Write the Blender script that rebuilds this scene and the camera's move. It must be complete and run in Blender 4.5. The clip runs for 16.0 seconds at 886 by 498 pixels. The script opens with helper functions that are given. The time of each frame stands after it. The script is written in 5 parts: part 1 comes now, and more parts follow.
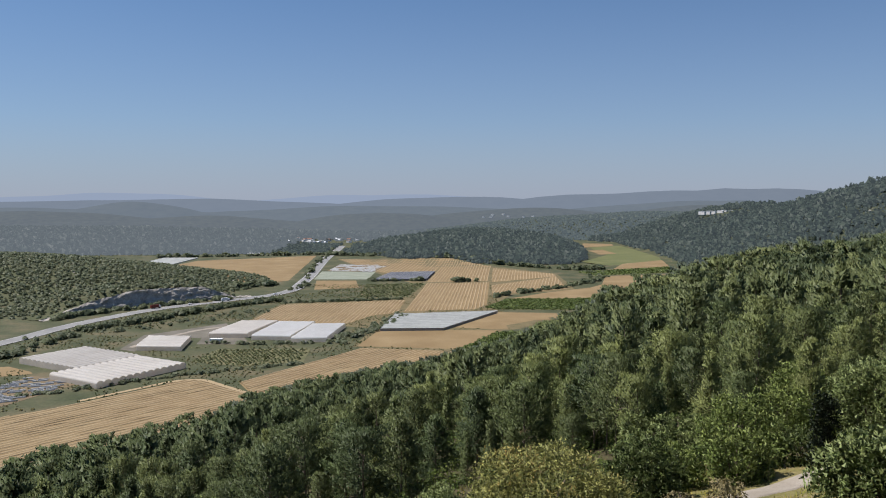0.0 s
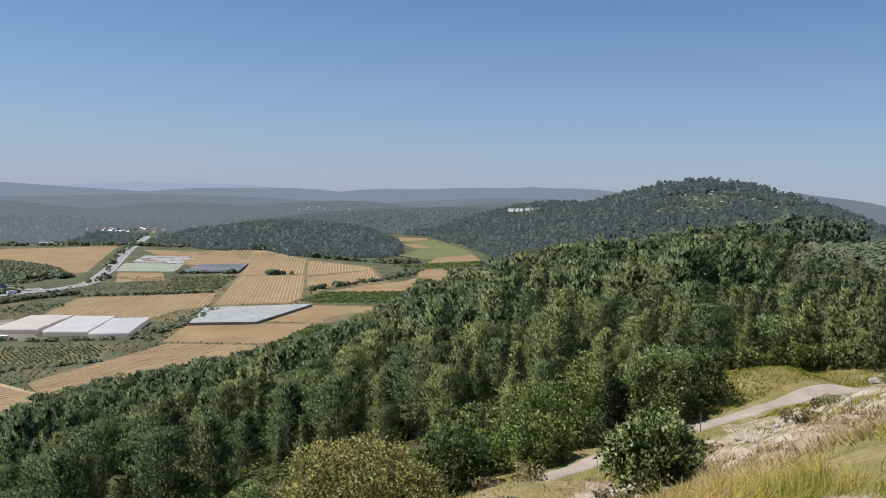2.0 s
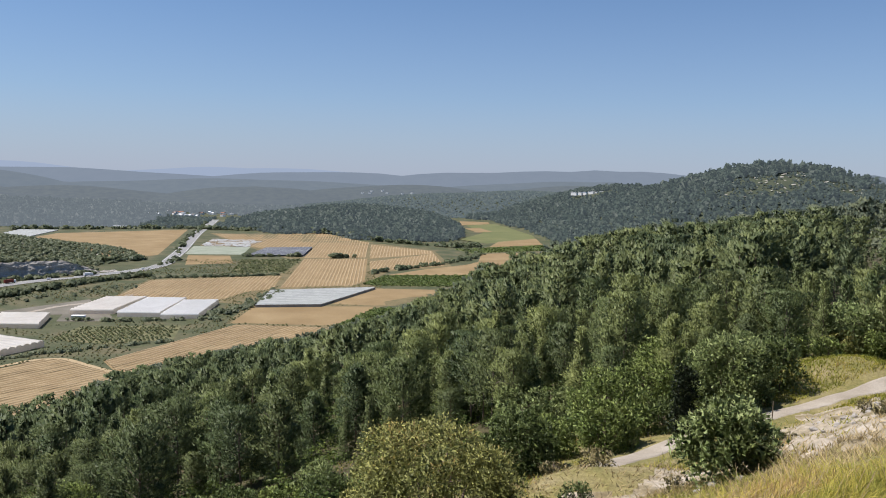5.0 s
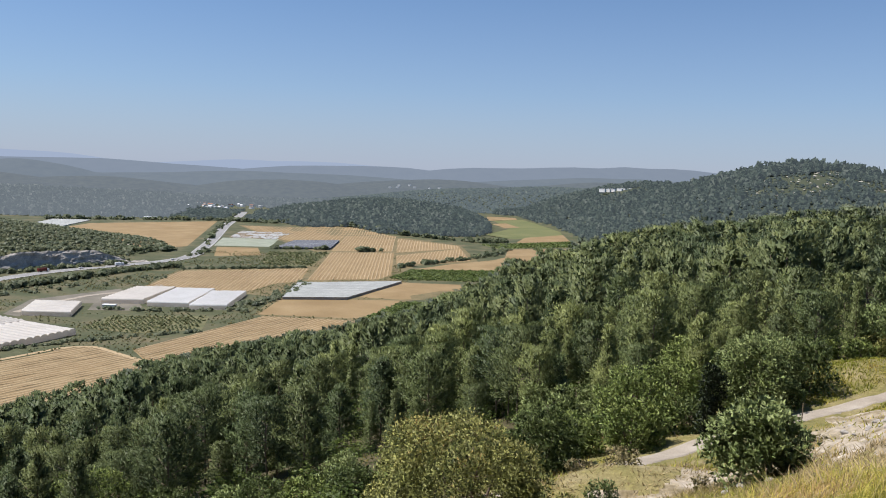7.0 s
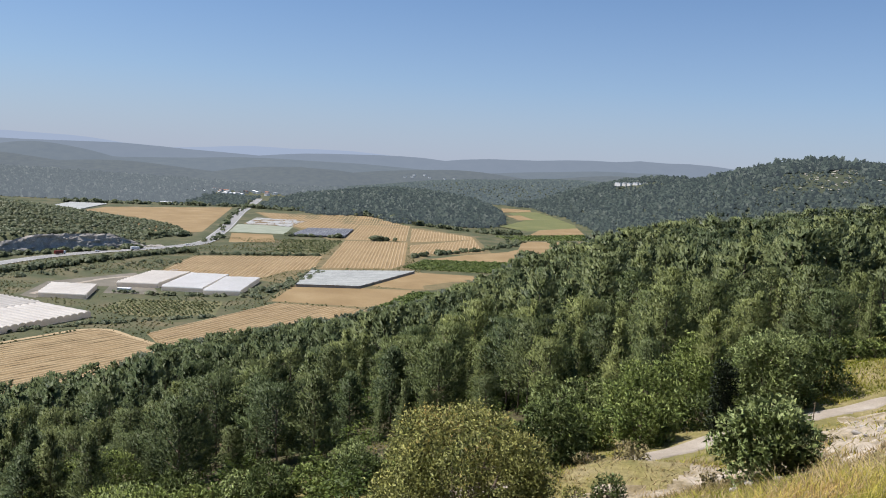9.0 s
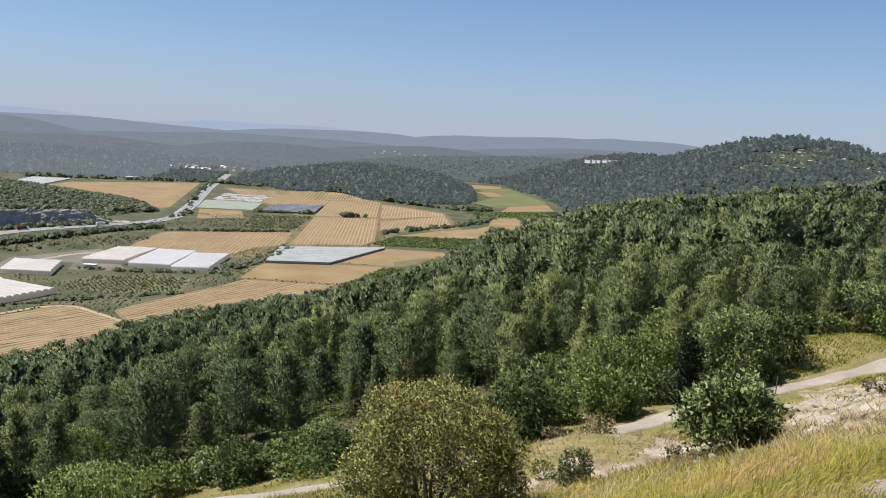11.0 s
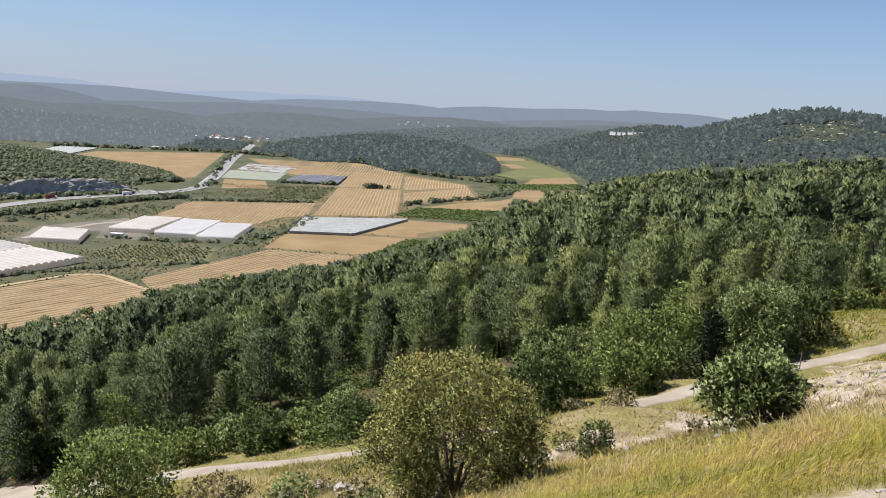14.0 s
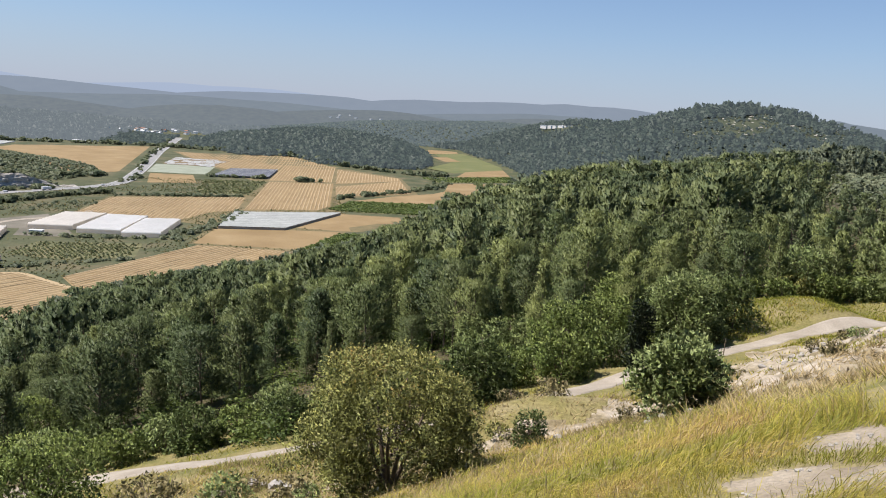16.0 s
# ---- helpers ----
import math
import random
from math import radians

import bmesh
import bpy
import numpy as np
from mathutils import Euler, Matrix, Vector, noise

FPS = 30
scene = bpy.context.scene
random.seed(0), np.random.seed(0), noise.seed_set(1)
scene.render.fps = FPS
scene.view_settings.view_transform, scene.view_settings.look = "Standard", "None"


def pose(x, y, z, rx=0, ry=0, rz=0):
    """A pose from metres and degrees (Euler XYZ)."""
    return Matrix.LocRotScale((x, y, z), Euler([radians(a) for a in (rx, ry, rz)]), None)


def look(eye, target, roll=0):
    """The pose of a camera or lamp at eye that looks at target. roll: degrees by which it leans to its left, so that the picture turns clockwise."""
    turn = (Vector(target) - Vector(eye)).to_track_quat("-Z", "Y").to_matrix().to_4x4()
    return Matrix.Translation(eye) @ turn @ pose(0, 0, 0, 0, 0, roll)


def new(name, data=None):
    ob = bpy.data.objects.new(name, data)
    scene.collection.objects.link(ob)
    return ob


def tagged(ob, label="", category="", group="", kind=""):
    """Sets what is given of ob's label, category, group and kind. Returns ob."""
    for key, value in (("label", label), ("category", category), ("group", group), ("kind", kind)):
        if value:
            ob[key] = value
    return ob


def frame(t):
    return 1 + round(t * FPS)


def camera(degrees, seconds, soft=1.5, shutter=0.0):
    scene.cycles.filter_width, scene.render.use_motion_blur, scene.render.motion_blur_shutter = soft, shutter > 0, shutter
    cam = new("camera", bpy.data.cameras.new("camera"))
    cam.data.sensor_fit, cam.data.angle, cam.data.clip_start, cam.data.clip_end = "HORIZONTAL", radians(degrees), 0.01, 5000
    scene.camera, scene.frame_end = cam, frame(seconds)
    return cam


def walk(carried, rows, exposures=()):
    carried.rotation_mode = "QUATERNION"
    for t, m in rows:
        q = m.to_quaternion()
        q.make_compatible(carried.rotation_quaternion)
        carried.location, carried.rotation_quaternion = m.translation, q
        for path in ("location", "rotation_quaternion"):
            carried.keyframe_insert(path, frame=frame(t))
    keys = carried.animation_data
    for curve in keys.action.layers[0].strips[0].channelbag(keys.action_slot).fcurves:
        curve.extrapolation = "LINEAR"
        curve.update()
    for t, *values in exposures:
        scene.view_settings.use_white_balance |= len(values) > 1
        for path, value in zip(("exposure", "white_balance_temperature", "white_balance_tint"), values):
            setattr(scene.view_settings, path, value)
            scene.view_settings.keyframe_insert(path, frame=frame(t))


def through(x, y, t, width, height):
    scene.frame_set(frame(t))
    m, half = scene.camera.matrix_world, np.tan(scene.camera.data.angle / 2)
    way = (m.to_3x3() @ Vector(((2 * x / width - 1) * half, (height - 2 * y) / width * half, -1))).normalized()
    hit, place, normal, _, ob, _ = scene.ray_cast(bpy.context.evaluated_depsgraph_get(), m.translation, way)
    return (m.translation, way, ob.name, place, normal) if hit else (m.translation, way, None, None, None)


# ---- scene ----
cam = camera(57.71, 16.0, soft=1.0)

# seconds, sideways sway in metres, then tilt, lean and turn in degrees
ROWS = [
    (0.0, 0.00, 86.20, 0.00, -0.00),
    (0.5, 0.00, 86.45, -0.54, -3.49),
    (1.0, 0.00, 86.60, -0.90, -8.44),
    (1.5, 0.02, 86.25, -1.30, -12.00),
    (2.0, 0.03, 85.90, -1.67, -12.95),
    (2.5, 0.02, 85.67, -1.89, -13.61),
    (3.0, 0.02, 85.47, -1.98, -13.76),
    (3.5, -0.04, 84.99, -1.84, -12.15),
    (4.0, -0.10, 84.86, -1.75, -11.05),
    (4.5, -0.18, 84.77, -1.57, -9.66),
    (7.0, -0.32, 84.22, -2.10, -6.61),
    (7.5, -0.32, 84.15, -2.74, -6.01),
    (8.0, -0.31, 83.96, -3.14, -5.45),
    (10.5, -0.27, 82.45, -3.65, -6.63),
    (11.0, -0.27, 81.95, -3.56, -7.59),
    (11.5, -0.27, 81.56, -2.60, -8.12),
    (12.0, -0.27, 81.39, -2.86, -7.62),
    (12.5, -0.27, 81.03, -3.07, -6.98),
    (13.0, -0.27, 80.32, -3.40, -6.68),
    (13.5, -0.27, 80.00, -3.61, -6.76),
    (14.0, -0.27, 79.83, -3.75, -5.91),
    (14.5, -0.27, 79.48, -3.66, -3.83),
    (15.0, -0.27, 79.18, -3.36, -3.39),
    (15.5, -0.27, 79.31, -3.62, -6.32),
    (16.0, -0.27, 79.68, -4.00, -10.69),
]
EYE = 112.0
walk(cam, [(t, pose(x, 0, EYE, rx, ry, rz)) for t, x, rx, ry, rz in ROWS],
     [(0.0, 0.28, 6350, 14), (1.0, 0.36, 6350, 14), (2.5, 0.42, 6350, 14), (4.5, 0.5, 6350, 14), (7.0, 0.56, 6350, 14), (10.5, 0.59, 6400, 14), (13.0, 0.64, 6450, 14), (16.0, 0.69, 6500, 14)])

# ---- daylight: high sun from the left, clear hazy sky ----
SUN_ELEVATION, SUN_AZIMUTH = radians(60), radians(-78)  # azimuth from +y towards +x
world = bpy.data.worlds.new("sky")
scene.world = world
world.use_nodes = True
wn, wl = world.node_tree.nodes, world.node_tree.links
sky = wn.new("ShaderNodeTexSky")
sky.sky_type = "NISHITA"
sky.sun_disc = False
sky.sun_elevation = SUN_ELEVATION
sky.sun_rotation = SUN_AZIMUTH
sky.altitude = 1500
sky.air_density, sky.dust_density, sky.ozone_density = 1.0, 0.15, 2.5
wn["Background"].inputs["Strength"].default_value = 0.068
tone = wn.new("ShaderNodeMix")
tone.data_type, tone.blend_type = "RGBA", "MULTIPLY"
tone.inputs[0].default_value, tone.inputs[7].default_value = 1.0, (0.725, 0.955, 1.08, 1)
wl.new(sky.outputs["Color"], tone.inputs[6])
# pale haze low over the horizon, thinning upwards
way = wn.new("ShaderNodeTexCoord")
split = wn.new("ShaderNodeSeparateXYZ")
wl.new(way.outputs["Generated"], split.inputs[0])
thin = wn.new("ShaderNodeValToRGB")
thin.color_ramp.interpolation = "B_SPLINE"
thin.color_ramp.elements[0].color = (0.88, 0.88, 0.88, 1)
thin.color_ramp.elements[1].position, thin.color_ramp.elements[1].color = 0.28, (0, 0, 0, 1)
half = thin.color_ramp.elements.new(0.09)
half.color = (0.38, 0.38, 0.38, 1)
wl.new(split.outputs[2], thin.inputs["Fac"])
veil = wn.new("ShaderNodeMix")
veil.data_type = "RGBA"
veil.inputs[7].default_value = (3.9, 4.3, 5.6, 1)
wl.new(thin.outputs["Color"], veil.inputs[0])
wl.new(tone.outputs[2], veil.inputs[6])
wl.new(veil.outputs[2], wn["Background"].inputs["Color"])

sun = new("sun", bpy.data.lights.new("sun", "SUN"))
sun.data.energy, sun.data.angle, sun.data.color = 5.0, radians(0.55), (1.0, 0.95, 0.87)
toward = Vector((math.sin(SUN_AZIMUTH) * math.cos(SUN_ELEVATION), math.cos(SUN_AZIMUTH) * math.cos(SUN_ELEVATION), math.sin(SUN_ELEVATION)))
sun.matrix_world = look(toward * 400, (0, 0, 0))

# ---- materials ----
def shader(name, rough=0.8):
    m = bpy.data.materials.new(name)
    m.use_nodes = True
    b = m.node_tree.nodes["Principled BSDF"]
    b.inputs["Roughness"].default_value = rough
    b.inputs["Specular IOR Level"].default_value = 0.25
    return m, m.node_tree.nodes, m.node_tree.links, b


def noise_node(n, l, scale, detail=4.0, rough=0.55, vector=None):
    k = n.new("ShaderNodeTexNoise")
    k.inputs["Scale"].default_value, k.inputs["Detail"].default_value, k.inputs["Roughness"].default_value = scale, detail, rough
    if vector is None:
        g = n.new("ShaderNodeNewGeometry")
        vector = g.outputs["Position"]
    l.new(vector, k.inputs["Vector"])
    return k.outputs["Fac"]


def ramp(n, l, fac, stops):
    r = n.new("ShaderNodeValToRGB")
    e = r.color_ramp.elements
    while len(e) < len(stops):
        e.new(0.5)
    for k, (p, c) in zip(e, stops):
        k.position, k.color = p, (*c, 1)
    l.new(fac, r.inputs["Fac"])
    return r.outputs["Color"]


def mix(n, l, a, b, fac, mode="MIX"):
    k = n.new("ShaderNodeMix")
    k.data_type, k.blend_type = "RGBA", mode
    for sock, v in ((k.inputs[0], fac), (k.inputs[6], a), (k.inputs[7], b)):
        if isinstance(v, (int, float)):
            sock.default_value = v
        elif isinstance(v, tuple):
            sock.default_value = (*v, 1)
        else:
            l.new(v, sock)
    return k.outputs[2]


def bumped(n, l, b, height, strength, distance):
    k = n.new("ShaderNodeBump")
    k.inputs["Strength"].default_value, k.inputs["Distance"].default_value = strength, distance
    l.new(height, k.inputs["Height"])
    l.new(k.outputs["Normal"], b.inputs["Normal"])


def surface(name, stops, big, small, rough=0.85, grain=0.35, bump=0.0, bump_size=0.1):
    """A matt surface: colours run through by patches of size 1/big, with grain of size 1/small."""
    m, n, l, b = shader(name, rough)
    c = ramp(n, l, noise_node(n, l, big), stops)
    g = noise_node(n, l, small, 3.0, 0.7)
    c = mix(n, l, c, ramp(n, l, g, [(0.25, (0.45, 0.45, 0.45)), (0.75, (1.35, 1.35, 1.35))]), grain, "MULTIPLY")
    l.new(c, b.inputs["Base Color"])
    if bump:
        bumped(n, l, b, g, bump, bump_size)
    return m


def foliage(name, dark, light, through=0.25, per="object", autumn=None, vary=0.4):
    """Leaves: hue varies from plant to plant and from clump to clump; some light passes through."""
    m, n, l, b = shader(name, 0.55)
    if per == "object":
        src = n.new("ShaderNodeObjectInfo").outputs["Random"]
    else:
        a = n.new("ShaderNodeAttribute")
        a.attribute_name = "tint"
        src = a.outputs["Fac"]
    stops = [(0.0, dark), (1.0, light)] if autumn is None else [(0.0, dark), (0.75, light), (1.0, autumn)]
    c = ramp(n, l, src, stops)
    isl = n.new("ShaderNodeNewGeometry").outputs["Random Per Island"]
    c = mix(n, l, c, ramp(n, l, isl, [(0.0, (1 - vary, 1 - vary, 1 - vary)), (1.0, (1 + vary * 1.1, 1 + vary, 1 + vary * 0.8))]), 1.0, "MULTIPLY")
    l.new(c, b.inputs["Base Color"])
    t = n.new("ShaderNodeBsdfTranslucent")
    l.new(c, t.inputs["Color"])
    s = n.new("ShaderNodeMixShader")
    s.inputs[0].default_value = through
    l.new(b.outputs[0], s.inputs[1])
    l.new(t.outputs[0], s.inputs[2])
    l.new(s.outputs[0], n["Material Output"].inputs["Surface"])
    return m


def film(name, stops, share):
    """Greenhouse film: milky, lets part of the light through."""
    m = surface(name, stops, 0.06, 0.6, 0.4, 0.15)
    n, l = m.node_tree.nodes, m.node_tree.links
    t, s = n.new("ShaderNodeBsdfTranslucent"), n.new("ShaderNodeMixShader")
    b = n["Principled BSDF"]
    l.new(b.inputs["Base Color"].links[0].from_socket, t.inputs["Color"])
    s.inputs[0].default_value = share
    l.new(b.outputs[0], s.inputs[1])
    l.new(t.outputs[0], s.inputs[2])
    l.new(s.outputs[0], n["Material Output"].inputs["Surface"])
    return m


def hazed_surface(name, stops, big, glow, share):
    """Far hills of the backdrop: scrub colours mixed with an emission colour, as painted haze."""
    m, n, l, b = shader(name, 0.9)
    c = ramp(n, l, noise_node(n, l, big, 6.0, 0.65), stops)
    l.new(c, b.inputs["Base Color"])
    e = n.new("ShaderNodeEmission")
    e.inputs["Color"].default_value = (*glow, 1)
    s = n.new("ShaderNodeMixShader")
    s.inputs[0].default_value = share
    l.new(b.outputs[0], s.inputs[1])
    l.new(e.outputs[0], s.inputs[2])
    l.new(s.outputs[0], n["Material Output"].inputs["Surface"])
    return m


SCRUB = surface("scrub_ground", [(0.3, (0.043, 0.055, 0.022)), (0.5, (0.074, 0.080, 0.038)), (0.62, (0.105, 0.096, 0.050)), (0.78, (0.165, 0.132, 0.076))], 0.035, 0.4, grain=0.6)
DRY = surface("dry_grass_ground", [(0.3, (0.125, 0.125, 0.038)), (0.5, (0.195, 0.168, 0.062)), (0.7, (0.255, 0.212, 0.11))], 0.5, 5.0, grain=0.75, bump=0.8, bump_size=0.1)
LITTER = surface("forest_floor", [(0.3, (0.048, 0.047, 0.022)), (0.6, (0.082, 0.068, 0.034)), (0.8, (0.150, 0.105, 0.050))], 0.08, 2.0)
STUBBLE = surface("straw_stubble", [(0.3, (0.198, 0.136, 0.064)), (0.55, (0.238, 0.170, 0.084)), (0.75, (0.280, 0.208, 0.110))], 0.03, 0.8, grain=0.3)
STRAW = surface("straw", [(0.3, (0.305, 0.226, 0.128)), (0.7, (0.375, 0.290, 0.172))], 0.1, 3.0, grain=0.3)
MARGIN = surface("dry_headland", [(0.3, (0.105, 0.092, 0.042)), (0.6, (0.165, 0.132, 0.066)), (0.8, (0.215, 0.166, 0.088))], 0.08, 0.8, grain=0.5)
GREEN_CROP = surface("green_crop", [(0.3, (0.10, 0.115, 0.042)), (0.6, (0.135, 0.142, 0.056)), (0.8, (0.18, 0.165, 0.08))], 0.02, 0.4)
SOIL = surface("field_soil", [(0.3, (0.128, 0.096, 0.056)), (0.7, (0.200, 0.152, 0.088))], 0.05, 0.7)
CHALK = surface("chalk_track", [(0.3, (0.250, 0.215, 0.170)), (0.6, (0.330, 0.292, 0.240)), (0.8, (0.375, 0.338, 0.288))], 0.5, 9.0, bump=0.5, bump_size=0.05)
ASPHALT = surface("weathered_asphalt", [(0.3, (0.20, 0.20, 0.20)), (0.7, (0.26, 0.26, 0.25))], 0.05, 1.0, grain=0.2)
CLIFF = surface("cut_rock", [(0.3, (0.22, 0.205, 0.18)), (0.6, (0.42, 0.39, 0.345))], 0.12, 0.9, grain=0.7)
BARK = surface("bark", [(0.3, (0.10, 0.075, 0.055)), (0.7, (0.20, 0.155, 0.12))], 1.0, 12.0)
PINE = foliage("pine_needles", (0.108, 0.150, 0.064), (0.250, 0.290, 0.108), 0.4, vary=0.3)
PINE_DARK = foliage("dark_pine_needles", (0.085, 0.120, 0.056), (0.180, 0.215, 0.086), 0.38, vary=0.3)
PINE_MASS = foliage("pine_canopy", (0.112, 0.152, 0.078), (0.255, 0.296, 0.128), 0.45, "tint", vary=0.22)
# greyer copy of the canopy for farther slopes: haze put into the leaf colour
PINE_HAZE_GREY = foliage("haze_grey_pine_canopy", (0.120, 0.155, 0.112), (0.215, 0.248, 0.160), 0.5, "tint", vary=0.16)
SHRUB_GREY = foliage("grey_scrub_leaves", (0.095, 0.12, 0.07), (0.19, 0.21, 0.13), 0.25, "tint", vary=0.2)
PINE_FAR = foliage("far_hazed_pine_canopy", (0.045, 0.066, 0.044), (0.062, 0.082, 0.053), 0.3, "tint", vary=0.08)
SHRUB_MASS = foliage("scrub_leaves", (0.108, 0.138, 0.084), (0.175, 0.198, 0.118), 0.36, "tint", vary=0.2)

PAINT = surface("road_paint", [(0.3, (0.440, 0.440, 0.424)), (0.7, (0.560, 0.560, 0.544))], 0.3, 2.0)
CHALKY = surface("chalky_bank", [(0.34, (0.165, 0.130, 0.070)), (0.46, (0.275, 0.230, 0.155)), (0.62, (0.385, 0.335, 0.265))], 0.9, 4.0, grain=0.7, bump=0.7, bump_size=0.1)
HAZE_NEAR = hazed_surface("far_scrub", [(0.35, (0.043, 0.055, 0.043)), (0.65, (0.100, 0.115, 0.080))], 0.05, (0.122, 0.146, 0.178), 0.70)
HAZE_MID = hazed_surface("farther_hazed_scrub", [(0.3, (0.05, 0.06, 0.06)), (0.7, (0.12, 0.13, 0.11))], 0.02, (0.140, 0.174, 0.210), 0.80)
HAZE_FAR = hazed_surface("farthest_hazed_scrub", [(0.3, (0.05, 0.06, 0.06)), (0.7, (0.13, 0.14, 0.13))], 0.015, (0.170, 0.208, 0.258), 0.90)
HAZE_LAST = hazed_surface("last_hazed_ridge", [(0.35, (0.085, 0.085, 0.085)), (0.65, (0.119, 0.119, 0.119))], 0.004, (0.250, 0.305, 0.395), 0.97)
PLASTIC = film("greenhouse_film", [(0.3, (0.64, 0.605, 0.555)), (0.7, (0.74, 0.71, 0.66))], 0.42)
CLEAR_FILM = film("new_greenhouse_film", [(0.3, (0.66, 0.665, 0.66)), (0.7, (0.74, 0.745, 0.745))], 0.45)
GABLE = film("greenhouse_end_film", [(0.3, (0.74, 0.68, 0.61)), (0.7, (0.84, 0.79, 0.72))], 0.6)
DARK_NET = surface("dark_shade_net", [(0.3, (0.072, 0.080, 0.096)), (0.7, (0.120, 0.128, 0.152))], 0.1, 0.8, 0.7)
PALE_NET = surface("pale_shade_net", [(0.3, (0.26, 0.275, 0.262)), (0.7, (0.33, 0.345, 0.33))], 0.05, 0.3, 0.7, 0.25)
GREEN_NET = surface("pale_green_net", [(0.3, (0.20, 0.225, 0.165)), (0.7, (0.28, 0.30, 0.235))], 0.06, 0.5, 0.7)
STEEL = surface("galvanised_steel", [(0.3, (0.30, 0.31, 0.32)), (0.7, (0.42, 0.43, 0.44))], 1.0, 8.0, 0.5, 0.2)
WOOD = surface("grey_wood", [(0.3, (0.10, 0.075, 0.05)), (0.7, (0.17, 0.13, 0.09))], 2.0, 20.0)
ROCK = surface("limestone", [(0.3, (0.25, 0.23, 0.20)), (0.7, (0.37, 0.345, 0.31))], 1.5, 9.0, bump=0.5, bump_size=0.06)
RENDER_WALL = surface("white_wall", [(0.3, (0.70, 0.69, 0.66)), (0.7, (0.80, 0.79, 0.77))], 0.1, 1.0, 0.7, 0.15)
ROOF_RED = surface("tiled_roof", [(0.3, (0.22, 0.11, 0.07)), (0.7, (0.30, 0.16, 0.11))], 0.2, 1.5)
ROOF_GREY = surface("sheet_roof", [(0.3, (0.60, 0.61, 0.62)), (0.7, (0.72, 0.73, 0.74))], 0.2, 1.5, 0.5)
DARK_GLASS = surface("dark_window", [(0.3, (0.03, 0.035, 0.04)), (0.7, (0.05, 0.06, 0.065))], 0.2, 1.0, 0.15, 0.1)
RED_PAINT = surface("red_truck_paint", [(0.3, (0.13, 0.03, 0.025)), (0.7, (0.18, 0.04, 0.03))], 0.3, 2.0, 0.4, 0.2)
WHITE_PAINT = surface("white_vehicle_paint", [(0.3, (0.66, 0.67, 0.68)), (0.7, (0.76, 0.77, 0.78))], 0.3, 2.0, 0.35, 0.15)
RUBBER = surface("tyre_rubber", [(0.3, (0.02, 0.02, 0.02)), (0.7, (0.035, 0.035, 0.035))], 2.0, 9.0)
GRASS = foliage("long_grass", (0.235, 0.25, 0.042), (0.46, 0.39, 0.09), 0.45, "tint", autumn=(0.42, 0.30, 0.13))
DRY_GRASS = foliage("dry_weeds", (0.272, 0.212, 0.102), (0.442, 0.357, 0.204), 0.35, "tint")
OLIVE = foliage("olive_green_leaves", (0.200, 0.230, 0.082), (0.345, 0.355, 0.125), 0.42, "tint", autumn=(0.40, 0.28, 0.10), vary=0.55)
CYPRESS = foliage("cypress_leaves", (0.020, 0.032, 0.014), (0.032, 0.046, 0.018), 0.15)
PALE_ROCK = surface("pale_outcrop", [(0.3, (0.30, 0.28, 0.24)), (0.7, (0.44, 0.42, 0.37))], 0.5, 3.0)
LEAF = foliage("bright_leaves", (0.155, 0.22, 0.066), (0.28, 0.345, 0.11), 0.42, "tint", vary=0.5)
LEAF_DARK = foliage("dark_leaves", (0.085, 0.125, 0.045), (0.15, 0.195, 0.070), 0.4, "tint")
LEAF_GREY = foliage("grey_green_leaves", (0.205, 0.275, 0.105), (0.335, 0.40, 0.170), 0.42, "tint", vary=0.38)
UNDERGROWTH = foliage("undergrowth_leaves", (0.075, 0.115, 0.030), (0.15, 0.20, 0.050), 0.42, "tint")
VINE = foliage("vine_leaves", (0.075, 0.115, 0.030), (0.12, 0.16, 0.045), 0.3, "tint")
ORCHARD = foliage("orchard_leaves", (0.085, 0.105, 0.045), (0.13, 0.15, 0.065), 0.3, "tint", vary=0.2)


# mixes an emission colour into a material, as haze painted on far things
def with_haze_glow(m, glow, share):
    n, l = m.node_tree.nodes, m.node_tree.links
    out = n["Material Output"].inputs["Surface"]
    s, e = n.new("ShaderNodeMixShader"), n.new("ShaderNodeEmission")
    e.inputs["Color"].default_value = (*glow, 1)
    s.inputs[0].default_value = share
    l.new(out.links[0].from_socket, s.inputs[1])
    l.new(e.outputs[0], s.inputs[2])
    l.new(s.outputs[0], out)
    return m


BACKDROP_WOOD = with_haze_glow(foliage("backdrop_hazed_wood", (0.034, 0.050, 0.036), (0.052, 0.068, 0.048), 0.2, "tint", vary=0.08), (0.160, 0.190, 0.212), 0.62)
BACKDROP_SCRUB = with_haze_glow(foliage("backdrop_hazed_scrub", (0.051, 0.072, 0.034), (0.102, 0.119, 0.060), 0.2, "tint", vary=0.15), (0.136, 0.174, 0.200), 0.5)

GREEN_SOIL = surface("weedy_soil", [(0.3, (0.082, 0.090, 0.038)), (0.6, (0.138, 0.132, 0.064)), (0.8, (0.185, 0.158, 0.09))], 0.05, 0.7)
YARD = surface("grey_gravel", [(0.3, (0.105, 0.098, 0.075)), (0.7, (0.185, 0.168, 0.135))], 0.04, 0.7)
SHRUB_DARK = foliage("hedge_leaves", (0.092, 0.120, 0.070), (0.155, 0.18, 0.098), 0.4, "tint", vary=0.2)
THICKET = foliage("thicket_leaves", (0.068, 0.092, 0.056), (0.125, 0.150, 0.088), 0.25, "tint", vary=0.2)
WEED = foliage("dry_weed_leaves", (0.24, 0.22, 0.11), (0.36, 0.31, 0.165), 0.4, "tint")

